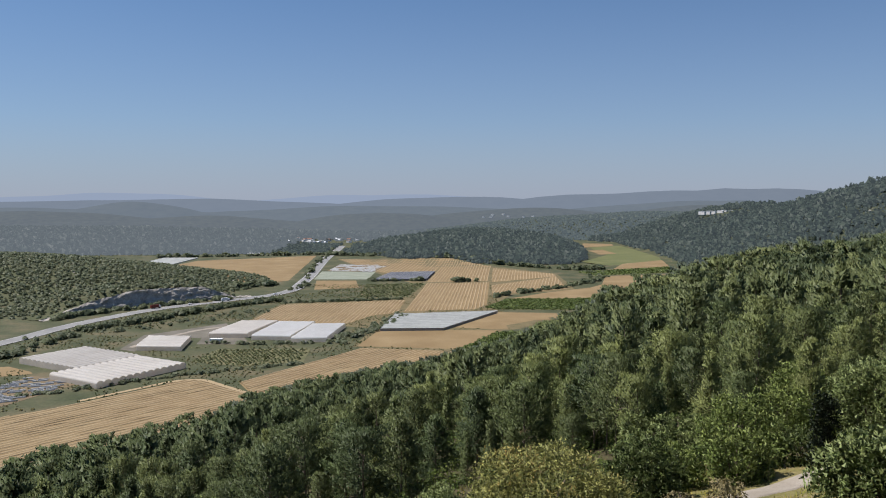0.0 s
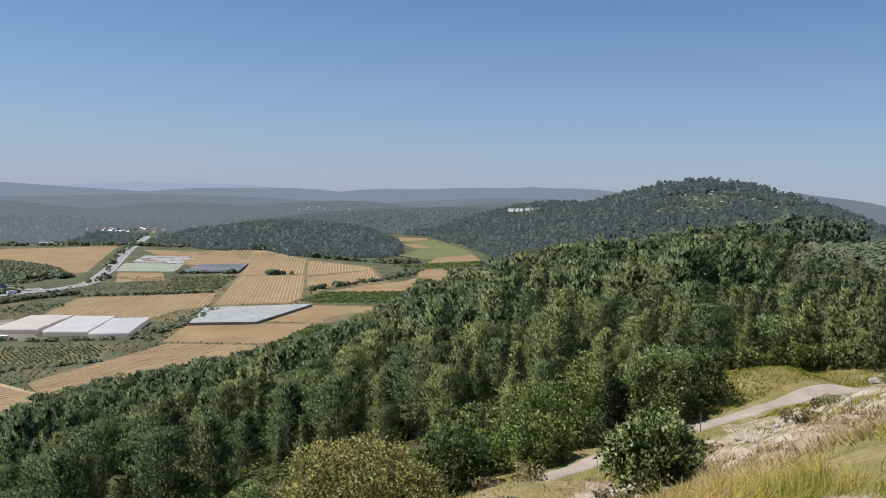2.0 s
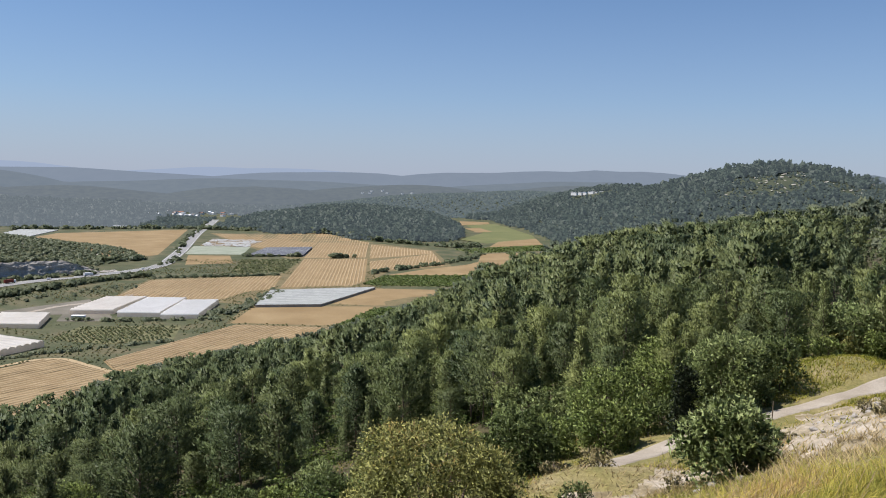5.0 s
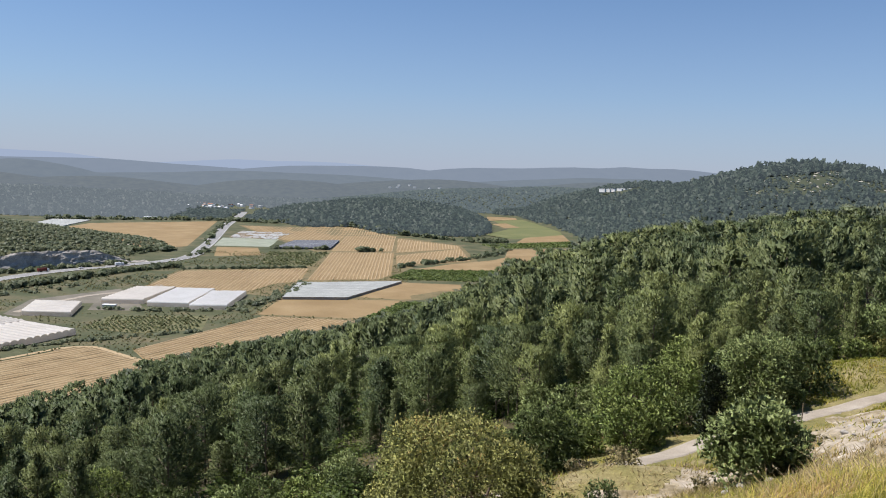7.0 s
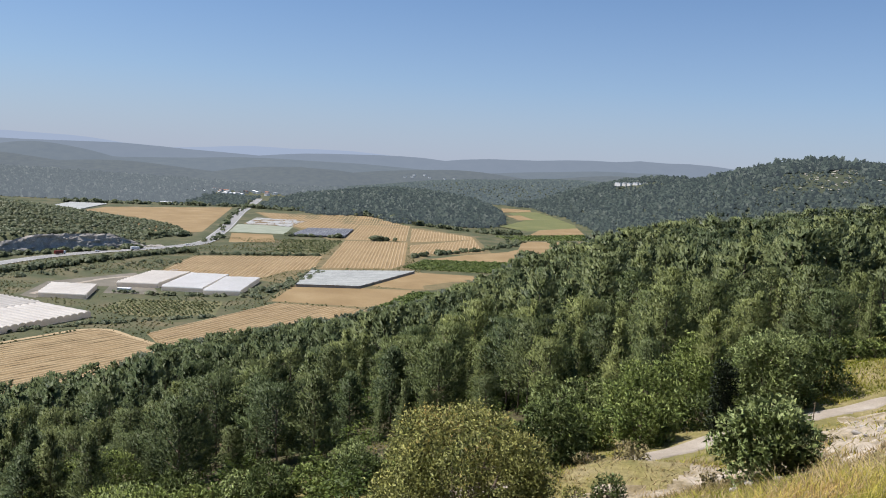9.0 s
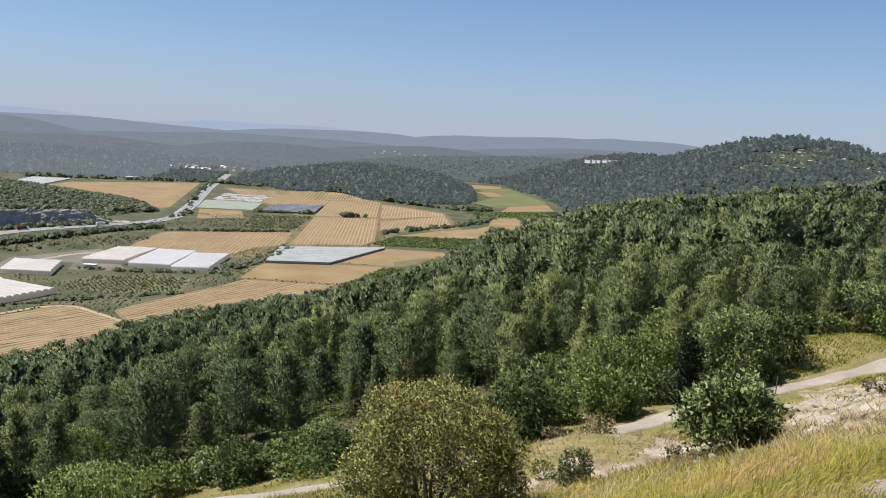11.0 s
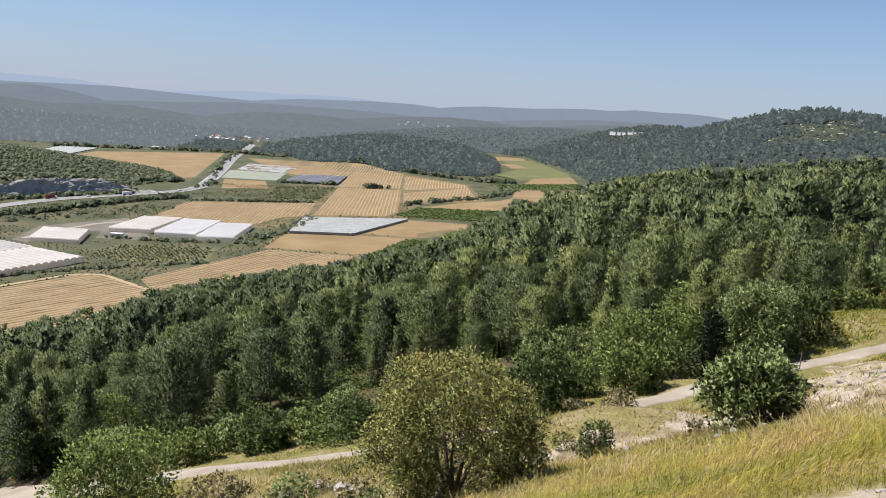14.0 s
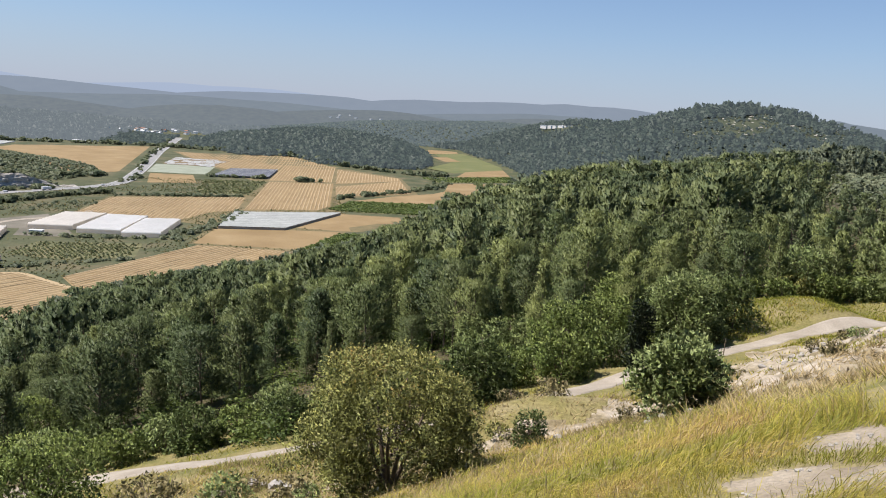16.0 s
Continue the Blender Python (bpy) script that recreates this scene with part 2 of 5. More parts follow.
UNDERSTORY = surface("wood_understory", [(0.3, (0.036, 0.046, 0.028)), (0.6, (0.058, 0.068, 0.040)), (0.8, (0.10, 0.095, 0.058))], 0.03, 0.5)
STONY = surface("stony_scrub_ground", [(0.3, (0.055, 0.070, 0.028)), (0.6, (0.085, 0.088, 0.042)), (0.82, (0.16, 0.145, 0.095))], 0.06, 0.6)

MEADOW = foliage("meadow_weed_leaves", (0.060, 0.090, 0.028), (0.19, 0.17, 0.075), 0.3, "tint")

COVER = surface("dusty_cover_film", [(0.3, (0.38, 0.39, 0.385)), (0.7, (0.52, 0.53, 0.52))], 0.2, 1.0, 0.5, 0.3)

SIDE_NET = surface("grey_side_net", [(0.3, (0.25, 0.25, 0.24)), (0.7, (0.34, 0.34, 0.32))], 0.1, 0.8, 0.7)
DUST = surface("trodden_dust", [(0.3, (0.215, 0.175, 0.125)), (0.7, (0.325, 0.280, 0.215))], 1.4, 14.0, grain=0.6, bump=0.5, bump_size=0.04)
# far pines get painted haze too: a bluish emission over the leaf colour
PINE_FAR = with_haze_glow(PINE_FAR, (0.125, 0.160, 0.180), 0.26)

# white walls of far houses, with haze painted in as emission
HAZY_WALL = with_haze_glow(surface("far_hazed_white_wall", [(0.3, (0.55, 0.55, 0.54)), (0.7, (0.65, 0.65, 0.64))], 0.1, 1.0), (0.17, 0.205, 0.235), 0.45)
# ---- the land: valley floor, wooded slope, hills ----
FOOT, ALONG, ACROSS = (-172.0, 305.0), (0.52, 0.854), (0.854, -0.52)


def smooth(a, b, v):
    t = np.clip((v - a) / (b - a), 0, 1)
    return t * t * (3 - 2 * t)


def dome(x, y, cx, cy, rx, ry, h, turn=0.0):
    c, s = math.cos(radians(turn)), math.sin(radians(turn))
    dx, dy = (x - cx) * c + (y - cy) * s, -(x - cx) * s + (y - cy) * c
    return h * np.clip(1 - (dx / rx) ** 2 - (dy / ry) ** 2, 0, 1) ** 2


def rolling(x, y, size, seed=0.0):
    a, b = x / size + seed, y / size - seed
    return (np.sin(a * 1.7 + 1.3 * np.sin(b * 1.1)) + np.sin(b * 2.1 + 1.1 * np.sin(a * 1.4 + 2)) + 0.6 * np.sin(a * 3.9 + b * 3.1)) / 2.6


def value_noise(x, y, size, seed=0):
    """Smooth random patches between -1 and 1."""
    a, b = np.asarray(x, float) / size, np.asarray(y, float) / size
    i, j = np.floor(a), np.floor(b)
    u, v = a - i, b - j
    u, v = u * u * (3 - 2 * u), v * v * (3 - 2 * v)
    h = lambda p, q: np.modf(np.abs(np.sin(p * 127.1 + q * 311.7 + seed * 74.7) * 43758.5453))[0]
    top = h(i, j) * (1 - u) + h(i + 1, j) * u
    low = h(i, j + 1) * (1 - u) + h(i + 1, j + 1) * u
    return (top * (1 - v) + low * v) * 2 - 1


def slope_coords(x, y):
    return (x - FOOT[0]) * ACROSS[0] + (y - FOOT[1]) * ACROSS[1], (x - FOOT[0]) * ALONG[0] + (y - FOOT[1]) * ALONG[1]


def ridge(x, y):
    s, u = slope_coords(x, y)
    crest = np.interp(u, [-600, 50, 129, 429, 700, 1000, 1150], [96, 97, 95, 86, 60, 18, 0])
    t = np.clip((s - 15) / 290, 0, 1)
    z = crest * (1 - (1 - t) ** 1.12) + np.clip(s - 305, 0, 200) * 0.03 * smooth(1100, 600, u)
    # lowers the slope by bearing so the tree line fits the camera's view
    r, a = np.hypot(x, y), np.degrees(np.arctan2(x, y))
    view_dip = np.interp(a, [-24, -19, -16, -13, -9, -4, 0, 5, 8, 12, 16, 22, 27, 31, 34, 37], [-0.006, 0, 0.010, 0.004, 0.008, 0.016, 0.026, 0.026, 0.020, 0.004, 0, 0, 0.013, 0.016, 0.008, 0])
    return np.maximum(z - view_dip * r * smooth(85, 185, r) * smooth(0, 10, z), np.minimum(z, 0))


def soft_max(a, b, k):
    return np.maximum(a, b) + k * np.log1p(np.exp(-np.abs(a - b) / k))


def hilltop(x, y):
    """The grassy top and its bank down to the track."""
    q = -0.48 * x + 0.877 * y
    z = np.interp(q, [-60, -20, -8, 0, 4.6, 12, 23, 28, 34, 60, 260], [112.6, 112.4, 112.0, 110.3, 108.3, 103.7, 97.7, 95.9, 93.8, 80.0, -20.0])
    return z - 0.12 * np.clip(np.hypot(x, y) - 75, 0, 1000)


def hill_forest(x, y):
    """The wooded hills beyond the fields."""
    z = dome(x, y, 765, 1345, 480, 470, 120) + dome(x, y, 1090, 1250, 500, 450, 37)
    z = np.maximum(z, dome(x, y, 720, 1800, 430, 420, 88))
    z = np.maximum(z, dome(x, y, 85, 1720, 285, 480, 31))
    z = np.maximum(z, dome(x, y, 190, 1500, 240, 260, 20))
    off = np.abs(x - np.interp(y, [1100, 1250, 1400, 1600, 1900], [275, 305, 325, 345, 355]))
    half = np.interp(y, [1150, 1250, 1400, 1700, 1900], [95, 80, 72, 55, 45])
    return z * np.maximum(np.clip((off - half) / 60, 0, 1) ** 0.8, smooth(1890, 1990, y))


def left_wood(x, y):
    return dome(x, y, -1150, 2250, 1200, 720, 17) 


def far_scrub(x, y):
    return dome(x, y, 620, 2350, 620, 440, 62) + dome(x, y, 150, 2330, 330, 300, 22)


def shrub_hill(x, y):
    return 38 * (dome(x, y, -620, 1010, 410, 255, 1) ** 0.5) ** 1.35


# the line of the road cutting, and how far the hill stands over it
CUT_X = np.interp(np.linspace(0, 5, 46), np.arange(6), [-350, -330, -301, -264, -232, -207])
CUT_Y = np.interp(np.linspace(0, 5, 46), np.arange(6), [705, 750, 793, 830, 858, 888])


def cutting(x, y):
    d = np.min(np.hypot(np.asarray(x)[..., None] - CUT_X, np.asarray(y)[..., None] - CUT_Y), axis=-1)
    k = np.interp(y, [715, 765, 810, 862, 888], [0, 0.6, 1, 0.85, 0])
    behind = (np.asarray(x) - np.interp(y, CUT_Y, CUT_X)) < 0
    return 18.0 * k * smooth(7, 26, d) * smooth(110, 45, d) * behind


def chalk_bank(x, y):
    """1 on the worn chalky bank above the track, fading to 0 round it."""
    along, over = (x - 25.5) * 0.72 + (y - 34.5) * 0.69, -(x - 25.5) * 0.69 + (y - 34.5) * 0.72
    near = np.hypot(((x - 18) * 0.61 + (y - 22.5) * 0.79) / 11, (-(x - 18) * 0.79 + (y - 22.5) * 0.61) / 3.6)
    return smooth(1.05, 0.75, np.minimum(np.hypot(along / 19, over / 5.6), near) + 0.18 * value_noise(x, y, 2.4, 14) + 0.1 * value_noise(x, y, 0.8, 15))


def height(x, y):
    x, y = np.asarray(x, float), np.asarray(y, float)
    r = np.hypot(x, y)
    z = soft_max(ridge(x, y), hilltop(x, y), 1.0)
    if r.max() > 300:
        z = z + np.maximum(hill_forest(x, y), far_scrub(x, y)) + np.maximum(left_wood(x, y), np.maximum(shrub_hill(x, y), cutting(x, y)))
    if r.min() < 200:
        z = z + dome(x, y, 39.2, 53.9, 7, 5.2, 2.0, -35)
        z = z + dome(x, y, 12.8, 32.0, 6.5, 3.6, 1.2, 20) + dome(x, y, 8.6, 32.6, 5.0, 3.6, 1.3)
        z = z + smooth(12, 30, r) * smooth(200, 60, r) * 0.35 * rolling(x, y, 6, 3.0)
        z = z + smooth(3, 8, r) * smooth(60, 20, r) * 0.10 * rolling(x, y, 1.7, 1.0)
    if r.min() < 75:
        z = z + chalk_bank(x, y) * (0.42 * value_noise(x, y, 2.6, 41) + 0.24 * value_noise(x, y, 0.9, 42) + 0.12 * value_noise(x, y, 0.4, 43))
    s, u = slope_coords(x, y)
    return z + smooth(40, 120, s) * smooth(60, 200, r) * 2.2 * rolling(x, y, 60)


def ground_z(x, y):
    return float(height(x, y))


def mesh_from(name, verts, faces, materials, slots=None, tint=None, smooth_faces=False, normals=None):
    """A mesh from arrays: faces all of one size."""
    me = bpy.data.meshes.new(name)
    verts, faces = np.asarray(verts, np.float32), np.asarray(faces, np.int32)
    k = faces.shape[1]
    me.vertices.add(len(verts))
    me.vertices.foreach_set("co", verts.ravel())
    me.loops.add(faces.size)
    me.loops.foreach_set("vertex_index", faces.ravel())
    me.polygons.add(len(faces))
    me.polygons.foreach_set("loop_start", np.arange(0, faces.size, k, dtype=np.int32))
    for m in materials:
        me.materials.append(m)
    if slots is not None:
        me.polygons.foreach_set("material_index", np.asarray(slots, np.int32))
    me.polygons.foreach_set("use_smooth", np.full(len(faces), smooth_faces))
    if tint is not None:
        me.attributes.new("tint", "FLOAT", "POINT").data.foreach_set("value", np.asarray(tint, np.float32))
    me.update()
    me.validate()
    if normals is not None:
        me.normals_split_custom_set_from_vertices(np.asarray(normals, np.float32))
    return me


def along_line(points, step):
    """Points every step metres along a rounded line, with the heading at each."""
    p = np.array(points, float)
    t = np.concatenate([[0], np.cumsum(np.linalg.norm(np.diff(p, axis=0), axis=1))])
    q = np.arange(0, t[-1], step)
    x, y = np.interp(q, t, p[:, 0]), np.interp(q, t, p[:, 1])
    k = max(1, int(0.35 * t[-1] / len(points) / step))
    pad = lambda a: np.convolve(np.concatenate([np.full(k, a[0]), a, np.full(k, a[-1])]), np.ones(2 * k + 1) / (2 * k + 1), "valid")
    x, y = pad(x), pad(y)
    dx, dy = np.gradient(x), np.gradient(y)
    n = np.hypot(dx, dy)
    return x, y, dx / n, dy / n


TRACK = [(-75, 80), (-55, 69), (-40, 61), (-24, 53.5), (-10.8, 47), (-6.1, 44.3), (-3, 42.8), (0.1, 41.5), (3, 40.3), (8, 39.2), (13, 39.4), (16.9, 40.9), (20.6, 43.6), (27.8, 46.2), (35.7, 49.4), (43.4, 50.6), (50, 52.6), (62, 56)]
PATH_AXIS = along_line(TRACK, 0.6)[:2]
SOIL_SPOTS = [(5.5, 6.7, 0.5), (4.2, 5.9, 0.72), (4.8, 5.3, 0.6), (3.6, 5.6, 0.5)]


def build_ground():
    angles = np.radians(np.concatenate([np.arange(-42, 54, 0.36), np.arange(54, 318, 2.0)]))
    near = 0.8 * 1.03 ** np.arange(0, 123)
    track = np.arange(near[-1] + 0.4, 74, 0.42)
    radii = np.concatenate([[0.0], near, track, track[-1] * 1.026 ** np.arange(1, 164)])
    radii = radii[radii < 4950]
    a, r = np.meshgrid(angles, radii)
    x, y = r * np.sin(a), r * np.cos(a)
    z = height(x, y)
    verts = np.stack([x, y, z], -1).reshape(-1, 3)
    na, nr = len(angles), len(radii)
    i, j = np.meshgrid(np.arange(nr - 1), np.arange(na), indexing="ij")
    j2 = (j + 1) % na
    faces = np.stack([i * na + j, i * na + j2, (i + 1) * na + j2, (i + 1) * na + j], -1).reshape(-1, 4)[:, ::-1]
    c = verts[faces].mean(1)
    s, u = slope_coords(c[:, 0], c[:, 1])
    rr = np.hypot(c[:, 0], c[:, 1])
    slots = np.zeros(len(faces), int)
    slots[(s > 14) & (c[:, 2] > 4)] = 2
    slots[hill_forest(c[:, 0], c[:, 1]) + left_wood(c[:, 0], c[:, 1]) > 2] = 2
    slots[(slots == 2) & (rr > 420)] = 3
    slots[far_scrub(c[:, 0], c[:, 1]) > 1.5] = 3
    slots[shrub_hill(c[:, 0], c[:, 1]) > 1.5] = 4
    slots[rr < 53 + 27 * smooth(22, 37, np.degrees(np.arctan2(c[:, 0], c[:, 1])))] = 1
    slots[(rr < 80) & (dome(c[:, 0], c[:, 1], 39.2, 53.9, 10, 8, 1, -35) > 0)] = 1
    cx, cy = c[:, 0], c[:, 1]
    edge = 0.35 * value_noise(cx, cy, 0.9, 3) + 0.25 * value_noise(cx, cy, 0.3, 4)
    for px, py, pr in SOIL_SPOTS:
        slots[np.hypot(cx - px, cy - py) / pr + edge < 0.85] = 7
    edge = 0.5 * value_noise(cx, cy, 3.0, 5) + 0.4 * value_noise(cx, cy, 0.9, 6)
    slots[chalk_bank(cx, cy) > 0.5] = 6
    slots[np.hypot((cx - 12) / 7, (cy - 27) / 6) + edge < 0.5] = 6
    slots[np.hypot((cx - 2) / 8, (cy - 26) / 7) + edge < 0.45] = 6
    ob = new("ground", mesh_from("ground", verts, faces, [SCRUB, DRY, LITTER, UNDERSTORY, STONY, CHALK, CHALKY, DUST], slots, smooth_faces=True))
    tagged(ob, "dry grassy hill falling to a green and brown valley floor", "ground", kind="structure")


build_ground()


def drape(name, poly, step, material, label, category, lift=0.05, kind="structure"):
    """A sheet of the given outline that lies on the ground."""
    bm = bmesh.new()
    f = bm.faces.new([bm.verts.new((px, py, 0)) for px, py in poly])
    xs, ys = [p[0] for p in poly], [p[1] for p in poly]
    for lo, hi, n in ((min(xs), max(xs), (1, 0, 0)), (min(ys), max(ys), (0, 1, 0))):
        v = lo + step
        while v < hi:
            bmesh.ops.bisect_plane(bm, geom=bm.verts[:] + bm.edges[:] + bm.faces[:], plane_co=(v, v, 0), plane_no=n)
            v += step
    for v in bm.verts:
        v.co.z = ground_z(v.co.x, v.co.y) + lift
    bm.normal_update()
    for f in bm.faces:
        if f.normal.z < 0:
            f.normal_flip()
        f.smooth = True
    me = bpy.data.meshes.new(name)
    bm.to_mesh(me)
    bm.free()
    me.materials.append(material)
    return tagged(new(name, me), label, category, kind=kind)


def ribbon(name, points, width, material, label, category, step=2.0, across=4, lift=0.06, ragged=0.0, level=False, seed=5, tuck=0.0):
    """A road or track that follows the ground; two widths: one at either end of the hill."""
    rng = np.random.RandomState(seed)
    x, y, dx, dy = along_line(points, step)
    wide = np.interp(x, [4, 24], width) if isinstance(width, tuple) else np.full(len(x), width)
    verts, faces = [], []
    for k in range(len(x)):
        for m in range(across + 1):
            off = wide[k] * (m / across - 0.5)
            if m in (0, across):
                off *= 1 + ragged * rng.uniform(-1, 1)
            px, py = x[k] + dy[k] * off, y[k] - dx[k] * off
            verts.append((px, py, (ground_z(x[k], y[k]) if level else ground_z(px, py)) + (lift if 0 < m < across else lift - tuck)))
        if k:
            i = k * (across + 1)
            for m in range(across):
                faces.append((i + m, i + m - across - 1, i + m - across, i + m + 1))
    ob = new(name, mesh_from(name, verts, faces, [material], smooth_faces=True))
    return tagged(ob, label, category, kind="structure")


ribbon("footpath", TRACK, (3.3, 1.8), CHALK, "pale chalk track across the dry hillside", "path", 0.35, 10, 0.05, 0.25, tuck=0.3)
ROAD_LINE = [(-420, 380), (-372, 500), (-334, 600), (-322, 690), (-286, 787), (-231, 851), (-190, 898), (-176, 945), (-180, 1020), (-184, 1108), (-207, 1403), (-220, 1704), (-226, 1800)]
ribbon("road", ROAD_LINE, 16, ASPHALT, "pale grey two-lane country road through the valley", "road", 8.0, 4, 0.35, level=True)
for side in (-1, 1):
    x, y, dx, dy = along_line(ROAD_LINE, 8.0)
    ribbon("road_line", list(zip(x + dy * 6.6 * side, y - dx * 6.6 * side)), 0.5, PAINT, "faded white edge line of the road", "road marking", 8.0, 1, 0.42)
ribbon("farm_track", [(-98, 437), (-110, 449), (-128, 466), (-146, 484), (-162, 481), (-200, 430)], 3.5, STRAW, "worn dirt track along the field edge", "track", 3.0, 2, 0.2)
ribbon("farm_track", [(-232, 585), (-215, 640), (-205, 664), (-176, 690), (-160, 730)], 5, CHALK, "pale gravel track beside the greenhouses", "track", 4.0, 2, 0.2, 0.3)

# far hills, one behind the other into the haze
def far_hill(cx, cy, rx, ry, h, material, seed):
    n, m = 90, 14
    verts = [(cx, cy, h)]
    for i in range(1, m + 1):
        d = i / m
        for j in range(n):
            a = 2 * math.pi * j / n
            px, py = cx + math.cos(a) * rx * d, cy + math.sin(a) * ry * d
            z = h * (1 - d * d) ** 1.3 * (1 + 0.10 * float(rolling(px, py, 160 + 0.1 * rx, seed))) - 1.5
            verts.append((px, py, z))
    tri = [(0, 1 + j, 1 + (j + 1) % n) for j in range(n)]
    for i in range(1, m):
        for j in range(n):
            a, b = 1 + (i - 1) * n + j, 1 + (i - 1) * n + (j + 1) % n
            c, d = a + n, b + n
            tri += [(a, c, d), (a, d, b)]
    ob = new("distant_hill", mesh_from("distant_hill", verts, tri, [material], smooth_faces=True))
    return tagged(ob, "hazy blue-grey hill on the horizon", "hill", kind="structure")


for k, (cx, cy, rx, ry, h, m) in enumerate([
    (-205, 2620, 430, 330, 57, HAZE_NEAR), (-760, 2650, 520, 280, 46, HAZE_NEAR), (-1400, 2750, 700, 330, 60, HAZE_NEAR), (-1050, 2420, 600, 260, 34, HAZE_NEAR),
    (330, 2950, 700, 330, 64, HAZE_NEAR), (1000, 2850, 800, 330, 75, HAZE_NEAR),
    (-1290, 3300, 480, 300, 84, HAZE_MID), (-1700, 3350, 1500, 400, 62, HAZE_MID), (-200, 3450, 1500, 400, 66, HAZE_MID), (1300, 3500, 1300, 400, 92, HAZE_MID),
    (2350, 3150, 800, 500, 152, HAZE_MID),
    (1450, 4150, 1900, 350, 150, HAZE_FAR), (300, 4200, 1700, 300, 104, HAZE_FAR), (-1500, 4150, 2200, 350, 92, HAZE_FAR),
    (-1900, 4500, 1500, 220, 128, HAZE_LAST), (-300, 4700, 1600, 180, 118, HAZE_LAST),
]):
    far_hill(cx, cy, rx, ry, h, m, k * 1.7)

# ---- fields ----
def inside(poly, x, y):
    n, odd = len(poly), False
    for k in range(n):
        (x0, y0), (x1, y1) = poly[k], poly[k - 1]
        if (y0 > y) != (y1 > y) and x < (x1 - x0) * (y - y0) / (y1 - y0) + x0:
            odd = not odd
    return odd


def patch(name, poly, material, label, category="field", lift=0.12):
    bm = bmesh.new()
    f = bm.faces.new([bm.verts.new((x, y, ground_z(x, y) + lift)) for x, y in poly])
    if f.normal.z < 0 or f.calc_area() == 0:
        f.normal_flip()
    bmesh.ops.recalc_face_normals(bm, faces=bm.faces)
    f.normal_update()
    if f.normal.z < 0:
        f.normal_flip()
    me = bpy.data.meshes.new(name)
    bm.to_mesh(me)
    bm.free()
    me.materials.append(material)
    return tagged(new(name, me), label, category, kind="structure")


def rows_in(poly, turn, gap, rng, jitter=0.0):
    """Straight rows across a field: turn is the rows' heading in degrees from +y towards +x."""
    d = np.array([math.sin(radians(turn)), math.cos(radians(turn))])
    nrm = np.array([d[1], -d[0]])
    p = np.array(poly, float)
    q = p @ nrm
    lines = []
    v = q.min() + gap * 0.5
    while v < q.max():
        cuts = []
        for k in range(len(p)):
            a, b = p[k - 1], p[k]
            qa, qb = a @ nrm - v, b @ nrm - v
            if (qa > 0) != (qb > 0):
                cuts.append(float((a + (b - a) * (qa / (qa - qb))) @ d))
        cuts.sort()
        for a, b in zip(cuts[::2], cuts[1::2]):
            if b - a > 4:
                lines.append((nrm * v + d * (a + 1.5), nrm * v + d * (b - 1.5)))
        v += gap * (1 + rng.uniform(-jitter, jitter))
    return lines


def windrows(poly, turn, gap, seed, width=0.72, tall=0.4, step=9.0):
    rng = random.Random(seed)
    verts, faces = [], []
    for a, b in rows_in(poly, turn, gap, rng, 0.06):
        length = float(np.linalg.norm(b - a))
        d = (b - a) / length
        nrm = np.array([d[1], -d[0]])
        n = max(2, int(length / step))
        for k in range(n + 1):
            c = a + d * (length * k / n) + nrm * rng.uniform(-0.25, 0.25)
            w, h = width * rng.uniform(0.7, 1.2), tall * rng.uniform(0.6, 1.25)
            z = ground_z(c[0], c[1]) + 0.1
            i = len(verts)
            for off, up in ((-w, 0), (-w * 0.4, h), (w * 0.4, h * 0.9), (w, 0)):
                verts.append((c[0] + nrm[0] * off, c[1] + nrm[1] * off, z + up))
            if k:
                for m in range(3):
                    faces.append((i - 4 + m, i + m, i + m + 1, i - 3 + m))
    ob = new("straw_windrows", mesh_from("straw_windrows", verts, faces, [STRAW]))
    return tagged(ob, "rows of raked pale straw on a mown field", "straw", kind="stuff")


MOWN = "mown golden straw field with raked rows"
STRAW_FIELDS = [
    # outline, heading of the rows, gap between them
    ([(-224, 399), (-204, 419), (-185, 444), (-156, 483), (-146, 483), (-110, 449), (-90, 420), (-120, 360), (-150, 310), (-230, 260), (-330, 270)], 39, 3.7),
    ([(-122, 475), (-95, 523), (-60, 586), (7, 574), (22, 545), (-30, 470), (-73, 430), (-112, 455)], 30, 3.7),
    ([(-64, 593), (-53, 666), (45, 664), (24, 595), (7, 582)], 85, 0),
    ([(10, 678), (52, 768), (108, 760), (105, 690), (46, 669)], 85, 0),
    ([(-173, 709), (-165, 820), (-40, 860), (-44, 764), (-68, 742), (-87, 687)], 4, 3.6),
    ([(-38, 771), (-21, 1022), (60, 1035), (45, 820), (31, 787)], 4, 3.7),
    ([(6, 1378), (75, 1268), (58, 1049), (-21, 1035)], 4.5, 4.2),
    ([(-184, 1415), (6, 1378), (-12, 1174), (-76, 1148), (-104, 1191)], 5, 6.0),
    ([(61, 1002), (157, 1108), (149, 960), (75, 915), (56, 915)], 9, 4.0),
    ([(77, 1238), (159, 1148), (157, 1108), (63, 1035)], 6, 4.2),
    ([(72, 870), (121, 926), (180, 976), (201, 1011), (226, 1114), (320, 1142), (326, 1062), (190, 872)], 45, 0),
    ([(-436, 1238), (-422, 1378), (-236, 1495), (-204, 1056), (-241, 990), (-281, 1035)], 75, 0),
]
